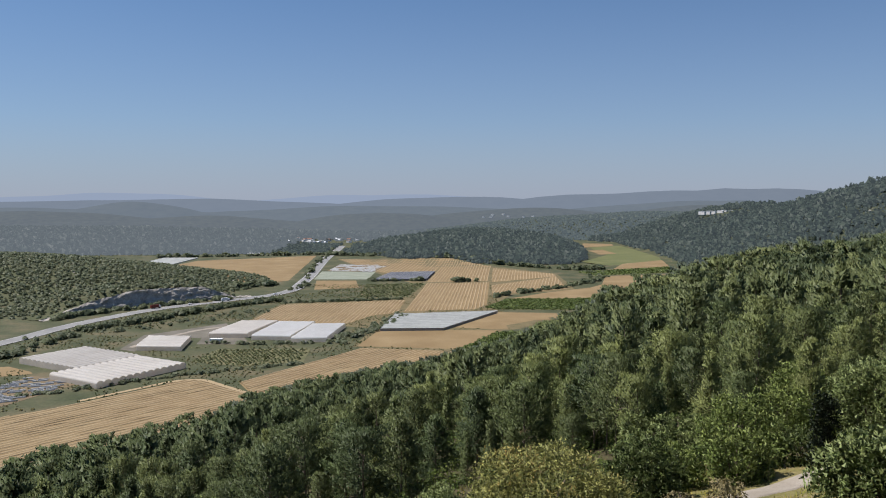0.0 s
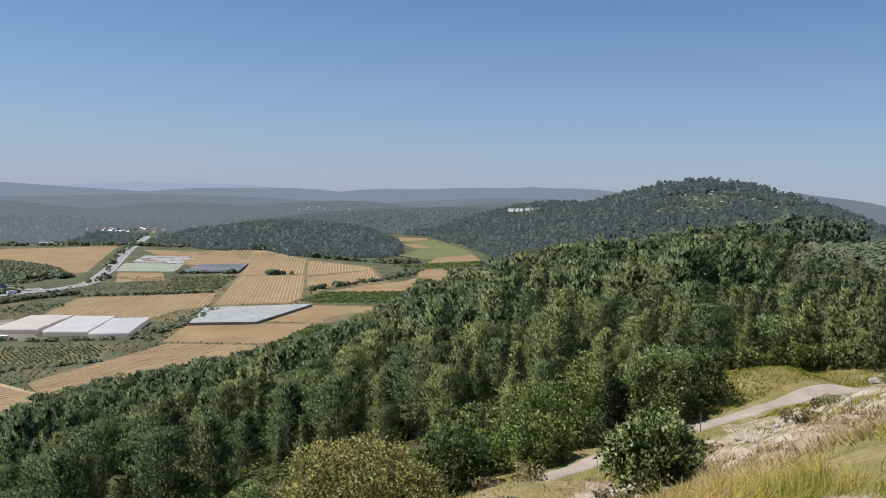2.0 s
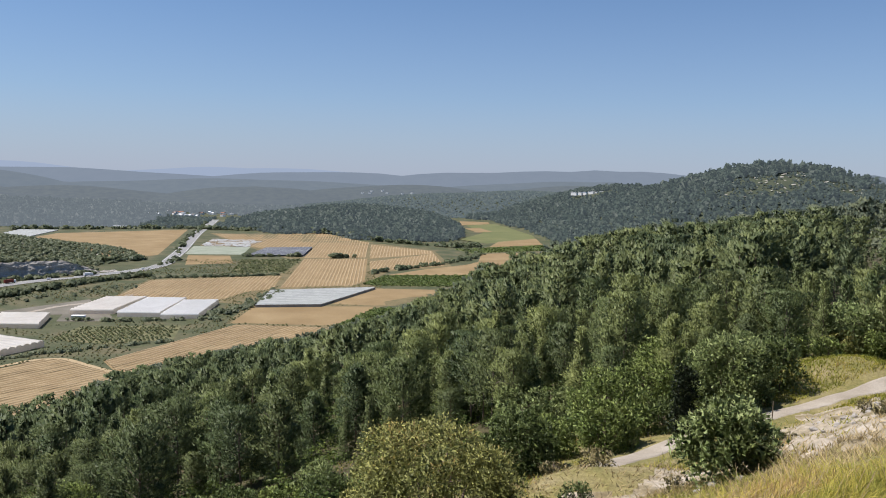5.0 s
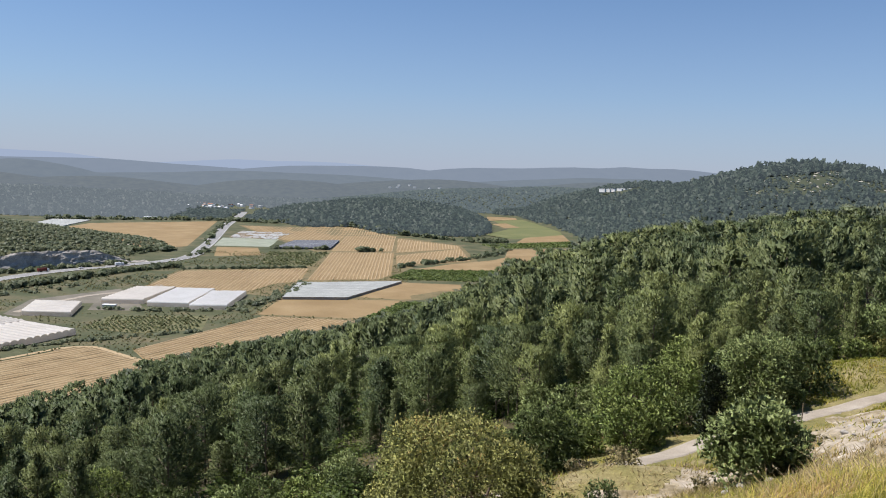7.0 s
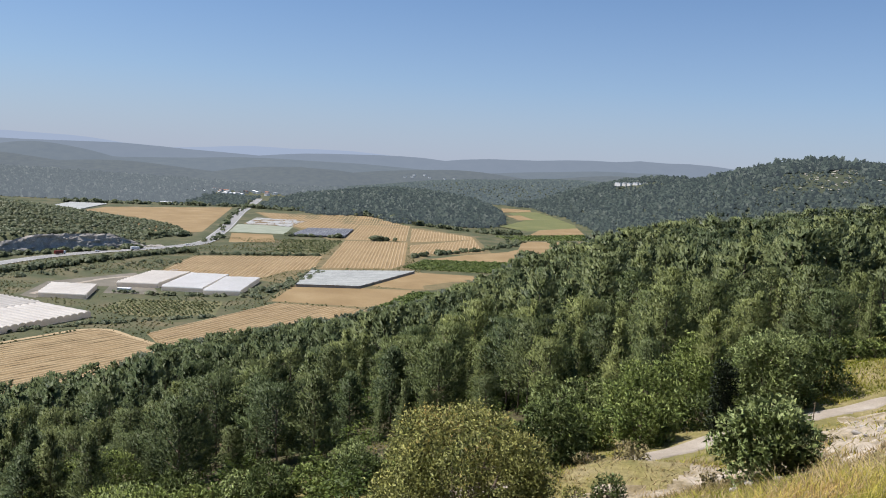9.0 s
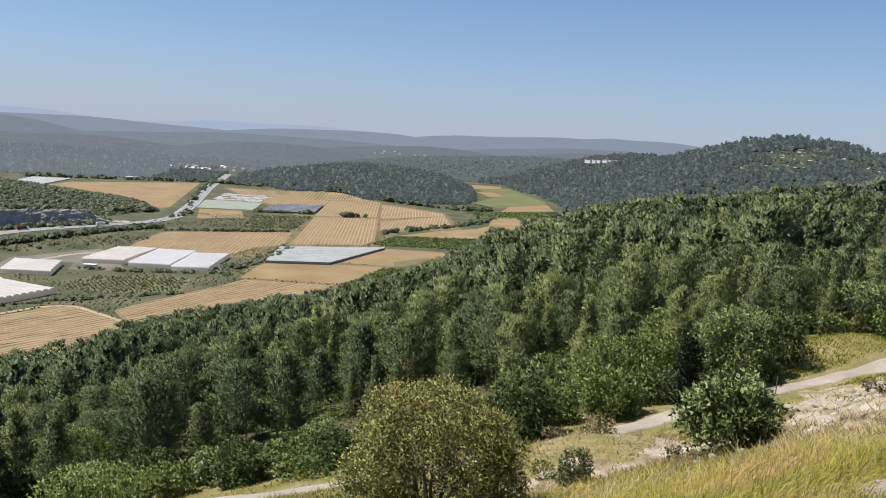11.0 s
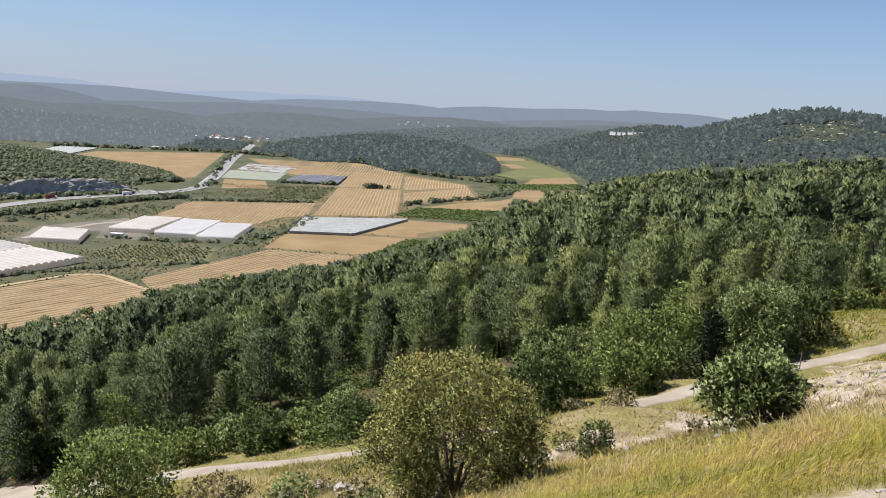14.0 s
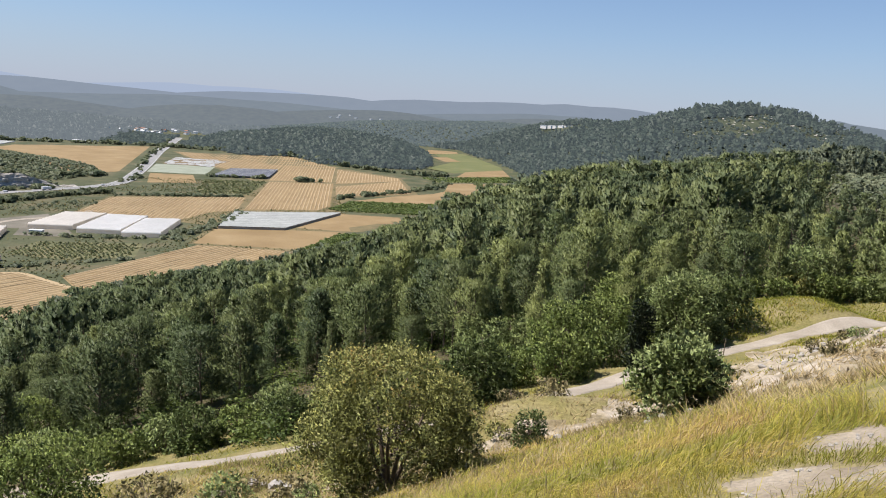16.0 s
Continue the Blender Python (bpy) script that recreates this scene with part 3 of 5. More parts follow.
drape("field_margin", [(-176, 704), (-168, 826), (-98, 862), (-42, 1030), (-108, 1188), (-188, 1418), (6, 1388), (84, 1268), (163, 1150), (158, 952), (78, 905), (46, 806), (60, 768), (114, 764), (110, 690), (50, 664), (24, 588), (6, 570), (-68, 590), (-58, 670), (-92, 690)], 30.0, MARGIN, "dry brown headland between mown fields", "field", 0.04)
for k, (outline, heading, gap) in enumerate(STRAW_FIELDS):
    drape("straw_field", outline, 30.0, STUBBLE, MOWN, "field", 0.08)
    if gap:
        windrows(outline, heading, gap, 10 + k)
patch("green_field", [(315, 1731), (393, 1799), (398, 1717), (394, 1462), (377, 1381), (317, 1323), (267, 1281), (231, 1337), (308, 1511)], GREEN_CROP, "pale green meadow between wooded hills")

# ---- woods ----
def puffs(rng, centre, rad, cards, cover=1.4, rough=0.3):
    """Leaf pads laid over the outside of rounded clumps of foliage."""
    tries = cards * 5
    pick = rng.choice(len(rad), tries, p=rad ** 2 / (rad ** 2).sum())
    d = rng.randn(tries, 3)
    d /= np.linalg.norm(d, axis=1)[:, None]
    p = centre[pick] + d * (rad[pick] * (0.82 + 0.26 * rng.rand(tries)))[:, None]
    deep = (np.linalg.norm(p[:, None, :] - centre[None], axis=2) / rad[None]).min(1)
    show = np.nonzero((deep > 0.8) & (d[:, 2] > -0.6 - 0.4 * rng.rand(tries)))[0]
    area = (4 * math.pi * rad ** 2).sum() * len(show) / tries
    show = show[:cards]
    pick, d, p, cards = pick[show], d[show], p[show], len(show)
    nrm = d + rng.randn(cards, 3) * rough
    nrm /= np.linalg.norm(nrm, axis=1)[:, None]
    a = np.cross(nrm, rng.randn(cards, 3))
    a -= nrm * (a * nrm).sum(1)[:, None] * 0.8
    a /= np.linalg.norm(a, axis=1)[:, None]
    b = np.cross(nrm, a)
    b /= np.linalg.norm(b, axis=1)[:, None]
    sz = (math.sqrt(area / cards * cover / 1.3) * (0.7 + 0.6 * rng.rand(cards)))[:, None]
    out = d * 0.8 + centre[pick] * np.array([1.4, 1.4, 0]) + np.array([0, 0, 0.85]) + rng.randn(cards, 3) * 0.2
    out /= np.linalg.norm(out, axis=1)[:, None]
    tri = np.stack([p + a * sz, p - a * sz * 0.5 + b * sz * 0.87, p - a * sz * 0.5 - b * sz * 0.87], 1).reshape(-1, 3)
    return np.column_stack([tri, np.repeat(out, 3, axis=0)])


def round_crown(seed, cards, shape):
    """Pads of one round shrub of height 1."""
    rng = np.random.RandomState(seed)
    base, width = shape[0], shape[1]
    n = int(np.clip(cards // 6, 3, 9))
    ang = np.arange(n) * 2.4 + rng.rand(n)
    out = width * 0.62 * np.sqrt((np.arange(n) + 0.3) / n)
    rad = width * (0.42 + 0.22 * rng.rand(n))
    centre = np.stack([np.cos(ang) * out, np.sin(ang) * out, np.clip(0.80 - 0.55 * out / width + 0.1 * rng.randn(n), 0.3, 0.8) - rad * 0.45], -1)
    return puffs(rng, centre, rad, cards)


def lobed_pine(seed, cards, shape):
    """Pads of one pine of height 1, seen from far off: rounded lobes round an upright axis."""
    rng = np.random.RandomState(seed)
    base, width, point = shape[:3]
    n = int(np.clip(cards // 5, 4, 38))
    t = (np.arange(n) + rng.rand(n)) / n
    env = width * np.clip((t + 0.15) / 0.35, 0, 1) ** 0.6 * np.clip(1.05 - t, 0, 1) ** point
    ang = np.arange(n) * 2.4 + rng.rand(n) * 1.2
    reach = env * (0.45 + 0.45 * rng.rand(n))
    rad = width * (0.34 + 0.2 * rng.rand(n)) * (1.05 - 0.45 * t) * (24 / n) ** 0.35
    centre = np.stack([np.cos(ang) * reach, np.sin(ang) * reach, base + (0.95 - base) * t - rad * 0.3], -1)
    return puffs(rng, centre, rad, cards, 1.4, 0.2)


def feather_pine(seed, cards, shape):
    """Needle sprays of one pine of height 1, carried on branches that rise towards the top; shape gives base, width and roundness."""
    rng = np.random.RandomState(seed)
    base, width, point = shape[:3]
    nb = int(np.clip(cards // 34, 9, 84))
    t = np.clip((np.arange(nb) + rng.rand(nb)) / nb, 0, 1) ** 0.85
    env = width * np.clip((t + 0.2) / 0.4, 0, 1) ** 0.7 * np.clip(1.03 - t, 0, 1) ** point
    reach = np.maximum(env * (0.5 + 0.75 * rng.rand(nb)), 0.05)
    ang = np.arange(nb) * 2.4 + rng.rand(nb) * 1.5
    rise = np.radians(8 + 55 * t + rng.uniform(-16, 16, nb))
    root = np.stack([np.zeros(nb), np.zeros(nb), base + (0.93 - base) * t - 0.03], -1)
    way = np.stack([np.cos(ang) * np.cos(rise), np.sin(ang) * np.cos(rise), np.sin(rise)], -1)
    pick = rng.choice(nb, cards, p=(reach + 0.04) / (reach + 0.04).sum())
    f = 0.3 + 0.72 * rng.rand(cards) ** 0.6
    along = reach[pick] / np.maximum(np.cos(rise[pick]), 0.55)
    p = root[pick] + way[pick] * (along * f)[:, None]
    p[:, 2] += 0.05 * f ** 2 * (1 - t[pick])
    fan = 0.016 + 0.2 * along * np.clip(1.15 - f, 0, 1)
    p += rng.randn(cards, 3) * fan[:, None] * np.array([1, 1, 0.55])
    p[:, 2] = np.minimum(p[:, 2], 0.985)
    a = way[pick] * 0.8 + np.array([0, 0, 0.45]) + rng.randn(cards, 3) * 0.5
    a /= np.linalg.norm(a, axis=1)[:, None]
    b = np.cross(a, rng.randn(cards, 3))
    b /= np.linalg.norm(b, axis=1)[:, None]
    need = (3.8 if cards > 600 else 3.0) * width * 1.25 * (1 - base) / cards
    slim = 0.2 if cards > 600 else 0.3
    size = (math.sqrt(need / slim) * (0.6 + 0.75 * rng.rand(cards)))[:, None]
    flat = np.array([1, 1, 0])
    out = p * flat / np.maximum(width, 0.05) * 0.95 + way[pick] * flat * 0.4 + np.array([0, 0, 0.62]) + rng.randn(cards, 3) * (0.14 if cards > 600 else 0.06)
    out /= np.linalg.norm(out, axis=1)[:, None]
    tri = np.stack([p + a * size * 0.6, p - a * size * 0.4 + b * size * slim, p - a * size * 0.4 - b * size * slim], 1).reshape(-1, 3)
    return np.column_stack([tri, np.repeat(out, 3, axis=0)])


def crown_template(seed, cards, size, shape):
    """Leaf triangles of one tree of height 1, gathered in clumps; shape gives base, width and taper."""
    rng = np.random.RandomState(seed)
    base, width, taper, clumps = shape
    hh = base + (1 - base) * (np.arange(clumps) + rng.rand(clumps)) / clumps
    t = (hh - base) / (1 - base)
    reach = width * np.clip(np.sin(np.pi * np.clip(0.12 + 0.88 * t, 0, 1) ** taper), 0.12, 1) * (0.55 + 0.6 * rng.rand(clumps))
    ang = np.arange(clumps) * 2.4 + rng.rand(clumps) * 1.2
    centre = np.stack([np.cos(ang) * reach * 0.72, np.sin(ang) * reach * 0.72, hh - 0.04], -1)
    rad = width * (0.30 + 0.28 * rng.rand(clumps)) * (1.05 - 0.45 * t)
    pick = rng.choice(clumps, cards, p=rad ** 2 / (rad ** 2).sum())
    d = rng.randn(cards, 3)
    d /= np.linalg.norm(d, axis=1)[:, None]
    p = centre[pick] + d * (rad[pick] * (0.55 + 0.5 * rng.rand(cards)))[:, None] * np.array([1, 1, 0.75])
    p[:, 2] = np.clip(p[:, 2], base * 0.8, 1.0)
    nrm = d + np.array([0, 0, 0.5]) + rng.randn(cards, 3) * 0.24
    nrm /= np.linalg.norm(nrm, axis=1)[:, None]
    a = np.cross(nrm, rng.randn(cards, 3))
    a /= np.linalg.norm(a, axis=1)[:, None]
    b = np.cross(nrm, a)
    sz = size * (0.6 + 0.8 * rng.rand(cards))[:, None]
    tri = np.stack([p + a * sz, p - a * sz * 0.6 + b * sz * 0.75, p - a * sz * 0.5 - b * sz * 0.8], 1)
    return tri.reshape(-1, 3)


def trunk_template(sides=4, radius=0.018, top=0.8):
    a = np.arange(sides) * 2 * np.pi / sides
    ring = np.stack([np.cos(a), np.sin(a)], -1)
    lo = np.column_stack([ring * radius, np.full(sides, -0.03)])
    hi = np.column_stack([ring * radius * 0.35, np.full(sides, top)])
    v, f = np.concatenate([lo, hi]), []
    for k in range(sides):
        j = (k + 1) % sides
        f += [(k, j, sides + j), (k, sides + j, sides + k)]
    return v, np.array(f)


PINE_SHAPES = [(0.10, 0.29, 0.7), (0.20, 0.33, 0.5), (0.06, 0.21, 0.9), (0.32, 0.37, 0.42), (0.10, 0.25, 0.8), (0.25, 0.34, 0.45), (0.08, 0.31, 0.75)]
OPEN_PINES = [(0.20, 0.37, 0.45), (0.30, 0.42, 0.38), (0.14, 0.30, 0.6), (0.28, 0.39, 0.35), (0.10, 0.24, 0.75), (0.22, 0.40, 0.42)]
ROUND_SHAPES = [(0.05, 0.52, 0.85, 14), (0.08, 0.60, 0.9, 16), (0.05, 0.45, 0.8, 12)]


def scatter(x0, x1, y0, y1, gap, keep, seed):
    rng = np.random.RandomState(seed)
    gx, gy = np.meshgrid(np.arange(x0, x1, gap), np.arange(y0, y1, gap))
    x = gx.ravel() + rng.uniform(-0.48, 0.48, gx.size) * gap
    y = gy.ravel() + rng.uniform(-0.48, 0.48, gx.size) * gap
    ok = keep(x, y)
    return x[ok], y[ok]


def low_growth(x, y):
    """Pines kept low here so the camera sees the open scrub behind them."""
    r, a = math.hypot(x, y), math.degrees(math.atan2(x, y))
    return 1 - 0.5 * float(smooth(33, 37, a) * smooth(80, 105, r) * smooth(330, 250, r))


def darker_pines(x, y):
    """The share of darker-coloured pines by bearing, falling from left to right."""
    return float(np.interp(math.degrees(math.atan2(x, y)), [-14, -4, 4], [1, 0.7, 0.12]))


def mass(name, x, y, tall, seed, shapes, cards, size, material, label, category="trees", trunk=True, even=False):
    """Many trees joined into one mesh."""
    rng = np.random.RandomState(seed)
    if size:
        kinds = [crown_template(seed * 7 + k, cards, size, s) for k, s in enumerate(shapes)]
    else:
        kinds = [(round_crown if shapes is ROUND_SHAPES else feather_pine if cards > 40 else lobed_pine)(seed * 7 + k, cards, s) for k, s in enumerate(shapes * 2)]
    tv, tf = trunk_template(3)
    z = height(x, y)
    verts, faces, slots, tints, norms, at = [], [], [], [], [], 0
    for k in range(len(x)):
        t = kinds[rng.randint(len(kinds))]
        h = tall * (rng.uniform(0.85, 1.1) if even else rng.uniform(0.5, 1.4) if shapes is not ROUND_SHAPES else rng.uniform(0.55, 1.25)) * (low_growth(x[k], y[k]) if trunk else 1.0)
        w = h * rng.uniform(0.85, 1.2) * (1.35 if shapes is ROUND_SHAPES else 1.0)
        a = rng.uniform(0, 6.283)
        c, s = math.cos(a), math.sin(a)
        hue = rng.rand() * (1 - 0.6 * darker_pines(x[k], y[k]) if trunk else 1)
        for tpl, fc, slot in ((t, None, 0), (tv, tf, 1)):
            if slot and not trunk:
                continue
            v = np.column_stack([(tpl[:, 0] * c - tpl[:, 1] * s) * w + x[k], (tpl[:, 0] * s + tpl[:, 1] * c) * w + y[k], tpl[:, 2] * h + z[k]])
            fc = np.arange(len(v)).reshape(-1, 3) if fc is None else fc
            verts.append(v)
            faces.append(fc + at)
            slots.append(np.full(len(fc), slot))
            tints.append(np.full(len(v), hue))
            if not size:
                q = tpl[:, 3:6] if not slot else np.column_stack([tpl[:, :2] / 0.02, np.zeros(len(tpl))])
                norms.append(np.column_stack([q[:, 0] * c - q[:, 1] * s, q[:, 0] * s + q[:, 1] * c, q[:, 2]]))
            at += len(v)
    me = mesh_from(name, np.concatenate(verts), np.concatenate(faces), [material, BARK], np.concatenate(slots), np.concatenate(tints), not size, None if size else np.concatenate(norms))
    return tagged(new(name, me), label, category, kind="stuff")


def on_slope(x, y):
    s, u = slope_coords(x, y)
    return (s > 20 + 10 * rolling(x, y, 40)) & (ridge(x, y) > 3)


def view_sector(x, y, lo=-34, hi=50):
    a = np.degrees(np.arctan2(x, y))
    return (a > lo) & (a < hi)


def clearing(x, y):
    """Open scrub on the shoulder of the wooded slope."""
    return np.hypot((np.hypot(x, y) - 258) / 84, (np.degrees(np.arctan2(x, y)) - 42) / 5.6) < 1 + 0.3 * value_noise(x, y, 18, 4)


def thicket(x, y):
    """Dark rounded shrubs instead of pines, down towards the fields."""
    return (np.degrees(np.arctan2(x, y)) < -15.5 + 1.5 * value_noise(x, y, 12, 7)) & (np.hypot(x, y) > 200 + 12 * value_noise(x, y, 20, 3))


def slope_between(r0, r1):
    return lambda x, y: on_slope(x, y) & ~thicket(x, y) & (slope_coords(x, y)[0] < 365) & ~clearing(x, y) & view_sector(x, y) & (np.hypot(x, y) > r0) & (np.hypot(x, y) <= r1)


STRAW_OUTLINES = [o for o, _, _ in STRAW_FIELDS]
SIDE_VALLEY = [[(310, 1910), (400, 1890), (402, 1462), (385, 1381), (352, 1150), (200, 1120), (225, 1330), (290, 1500), (296, 1730)], [(552, 1705), (660, 1715), (660, 1775), (552, 1765)], *[o for o, _, _ in STRAW_FIELDS]]


def in_any(outlines, x, y):
    return np.array([any(inside(p, a, b) for p in outlines) for a, b in zip(x, y)], bool)


def facing(x, y):
    """Slopes that face the camera's spot; the sides hidden from it stay bare."""
    r = np.hypot(x, y)
    return hill_forest(x * (1 + 25 / r), y * (1 + 25 / r)) - hill_forest(x, y) > -2.5


def facing_left(x, y):
    r = np.hypot(x, y)
    return shrub_hill(x * (1 + 20 / r), y * (1 + 20 / r)) - shrub_hill(x, y) > -2.0


def pine_edge(x, y):
    return 57.5 + 18 * smooth(22, 38, np.degrees(np.arctan2(x, y)))


def part(name, me, parent, label=""):
    ob = new(name, me)
    ob.parent = parent
    return tagged(ob, label)


def limb_mesh(name, height_m, radius, limbs, spread, material, lean=0.0, seed=0):
    """A tapered trunk with limbs, in one mesh."""
    rng = np.random.RandomState(seed)
    verts, faces = [], []

    def tube(path, radii, sides=6):
        start = len(verts)
        for (px, py, pz), r in zip(path, radii):
            for k in range(sides):
                a = 2 * math.pi * k / sides
                verts.append((px + math.cos(a) * r, py + math.sin(a) * r, pz))
        for i in range(len(path) - 1):
            for k in range(sides):
                a, b = start + i * sides + k, start + i * sides + (k + 1) % sides
                faces.append((a, b, b + sides, a + sides))

    bend = rng.uniform(-0.03, 0.03, (6, 2)) * height_m
    path = [(bend[i][0] * i / 5 + lean * i / 5, bend[i][1] * i / 5, -0.3 + (height_m + 0.3) * i / 5) for i in range(6)]
    tube(path, [radius * (1 - 0.15 * i) for i in range(6)])
    for k in range(limbs):
        h = height_m * rng.uniform(0.3, 0.9)
        a, out = rng.uniform(0, 6.28), spread * rng.uniform(0.5, 0.9)
        base = (path[0][0], path[0][1], h)
        tip = (math.cos(a) * out, math.sin(a) * out, h + out * rng.uniform(0.2, 0.7))
        mid = tuple((p + q) / 2 + rng.uniform(-0.05, 0.05) * out for p, q in zip(base, tip))
        tube([base, mid, tip], [radius * 0.4, radius * 0.27, radius * 0.1], 4)
    return mesh_from(name, verts, faces, [material], smooth_faces=True)


def pine_set():
    """The pines that stand next to the track, each one a tree of its own."""
    kinds = []
    for k, shape in enumerate(PINE_SHAPES):
        crowns = []
        for cards in (5000, 2400):
            tri = feather_pine(300 + k, cards, shape)
            crowns.append([mesh_from("crown", tri[:, :3], np.arange(len(tri)).reshape(-1, 3), [m], smooth_faces=True, normals=tri[:, 3:6]) for m in (PINE, PINE_DARK)])
        kinds.append((crowns, limb_mesh("trunk", 0.86, 0.017, 9, shape[1] * 0.9, BARK, 0.02, k)))
    x, y = scatter(-120, 160, 30, 190, 3.7, lambda x, y: on_slope(x, y) & view_sector(x, y, -32, 48) & (np.hypot(x, y) > pine_edge(x, y)), 1)
    order = np.argsort(np.hypot(x, y))
    x, y = x[order], y[order]
    rng = random.Random(9)
    for k in range(300):
        crown, trunk = kinds[rng.randrange(len(kinds))]
        tree = new("pine_tree")
        h = 6.5 * rng.uniform(0.6, 1.25) * low_growth(x[k], y[k])
        w = h * rng.uniform(0.8, 1.08)
        tree.matrix_basis = pose(x[k], y[k], ground_z(x[k], y[k]), 0, 0, rng.uniform(0, 360)) @ Matrix.Diagonal((w, w, h, 1))
        part("trunk", trunk, tree)
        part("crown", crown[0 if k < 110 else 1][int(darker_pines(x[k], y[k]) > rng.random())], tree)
        tagged(tree, "dark green pine tree in a dense hillside wood", "tree", "pines below the track")
    return x[300:], y[300:], float(np.hypot(x[299], y[299]))


rest_x, rest_y, NEAR_PINES = pine_set()
HILLSIDE = "dense green pine forest on the hillside"
x, y = scatter(-250, 320, 40, 300, 4.1, slope_between(NEAR_PINES, 170), 2)
mass("pine_forest", x, y, 7.0, 2, PINE_SHAPES, 800, 0, PINE_MASS, HILLSIDE)
x, y = scatter(-250, 320, 60, 300, 5.0, slope_between(170, 270), 3)
mass("pine_forest", x, y, 7.6, 4, OPEN_PINES, 460, 0, PINE_MASS, HILLSIDE)
x, y = scatter(-250, 700, 60, 640, 5.9, slope_between(270, 600), 5)
mass("pine_forest", x, y, 8.4, 6, OPEN_PINES, 185, 0, PINE_HAZE_GREY, HILLSIDE, trunk=False)
x, y = scatter(0, 1000, 300, 1300, 7.2, lambda x, y: slope_between(600, 1300)(x, y) & (x < 0.4 * y), 7)
mass("pine_forest", x, y, 10.0, 8, PINE_SHAPES, 44, 0, PINE_HAZE_GREY, HILLSIDE, trunk=False)
x, y = scatter(-250, -20, 150, 420, 3.6, lambda x, y: on_slope(x, y) & thicket(x, y) & view_sector(x, y), 33)
mass("thicket", x, y, 3.8, 34, ROUND_SHAPES, 190, 0, THICKET, "dense dark green shrubs at the foot of the slope", "shrubs", trunk=False)
SUMMIT = lambda x, y: (np.hypot((x - 800) / 170, (y - 1230) / 90) < 1) & (value_noise(x, y, 34, 8) > -0.1)
x, y = scatter(-350, 1700, 900, 2150, 7.4, lambda x, y: ~in_any(SIDE_VALLEY, x, y) & facing(x, y) & (hill_forest(x, y) > 1.5) & ~SUMMIT(x, y) & (far_scrub(x, y) < hill_forest(x, y)) & view_sector(x, y) & ~on_slope(x, y), 9)
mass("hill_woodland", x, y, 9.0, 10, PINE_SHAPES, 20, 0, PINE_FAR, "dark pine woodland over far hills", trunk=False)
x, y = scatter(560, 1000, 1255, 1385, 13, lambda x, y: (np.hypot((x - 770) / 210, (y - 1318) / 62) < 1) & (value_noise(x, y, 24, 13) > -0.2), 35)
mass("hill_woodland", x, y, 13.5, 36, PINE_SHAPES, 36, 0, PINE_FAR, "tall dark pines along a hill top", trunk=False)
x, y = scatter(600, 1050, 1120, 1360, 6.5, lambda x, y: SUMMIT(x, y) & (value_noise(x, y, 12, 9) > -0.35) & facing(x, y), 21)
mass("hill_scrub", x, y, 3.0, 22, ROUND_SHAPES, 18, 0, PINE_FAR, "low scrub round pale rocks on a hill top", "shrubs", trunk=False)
x, y = scatter(-1500, 100, 1440, 2250, 8.6, lambda x, y: ((left_wood(x, y) > 0.4) | (y < 1720)) & (y > 1512 + 0.12 * (x + 500)) & ~in_any(STRAW_OUTLINES, x, y) & ~((x > -335) & (y < 1930)) & ~((x > -430) & (y > 1840) & (y < 1990) & (value_noise(x, y, 9, 3) > -0.45)) & view_sector(x, y), 11)
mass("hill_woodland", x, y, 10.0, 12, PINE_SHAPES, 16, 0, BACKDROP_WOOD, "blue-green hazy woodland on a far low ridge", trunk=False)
x, y = scatter(-345, -110, 1520, 1850, 7.5, lambda x, y: ~in_any(STRAW_OUTLINES, x, y) & (np.abs(x + 214) > 15) & (value_noise(x, y, 22, 6) > -0.45) & (hill_forest(x, y) < 1.5), 29)
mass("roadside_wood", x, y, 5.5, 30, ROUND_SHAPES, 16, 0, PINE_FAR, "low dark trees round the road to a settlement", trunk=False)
x, y = scatter(-200, 1300, 1900, 2500, 8.0, lambda x, y: (far_scrub(x, y) > 1.0) & (far_scrub(x, y) > hill_forest(x, y)) & view_sector(x, y), 15)
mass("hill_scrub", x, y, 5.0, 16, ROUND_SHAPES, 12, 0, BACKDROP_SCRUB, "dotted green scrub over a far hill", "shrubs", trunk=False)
x, y = scatter(-900, -180, 720, 1300, 5.4, lambda x, y: (shrub_hill(x, y) + cutting(x, y) > 0.8) & facing_left(x, y) & view_sector(x, y), 13)
mass("hill_scrub", x, y, 2.9, 14, ROUND_SHAPES, 30, 0, SHRUB_MASS, "low evergreen scrub over a stony hill", "shrubs", trunk=False)
x, y = scatter(110, 290, 130, 330, 4.0, lambda x, y: clearing(x, y), 17)
mass("hill_scrub", x, y, 2.4, 18, ROUND_SHAPES, 90, 0, SHRUB_GREY, "grey-green scrub in a clearing of the wood", "shrubs", trunk=False)


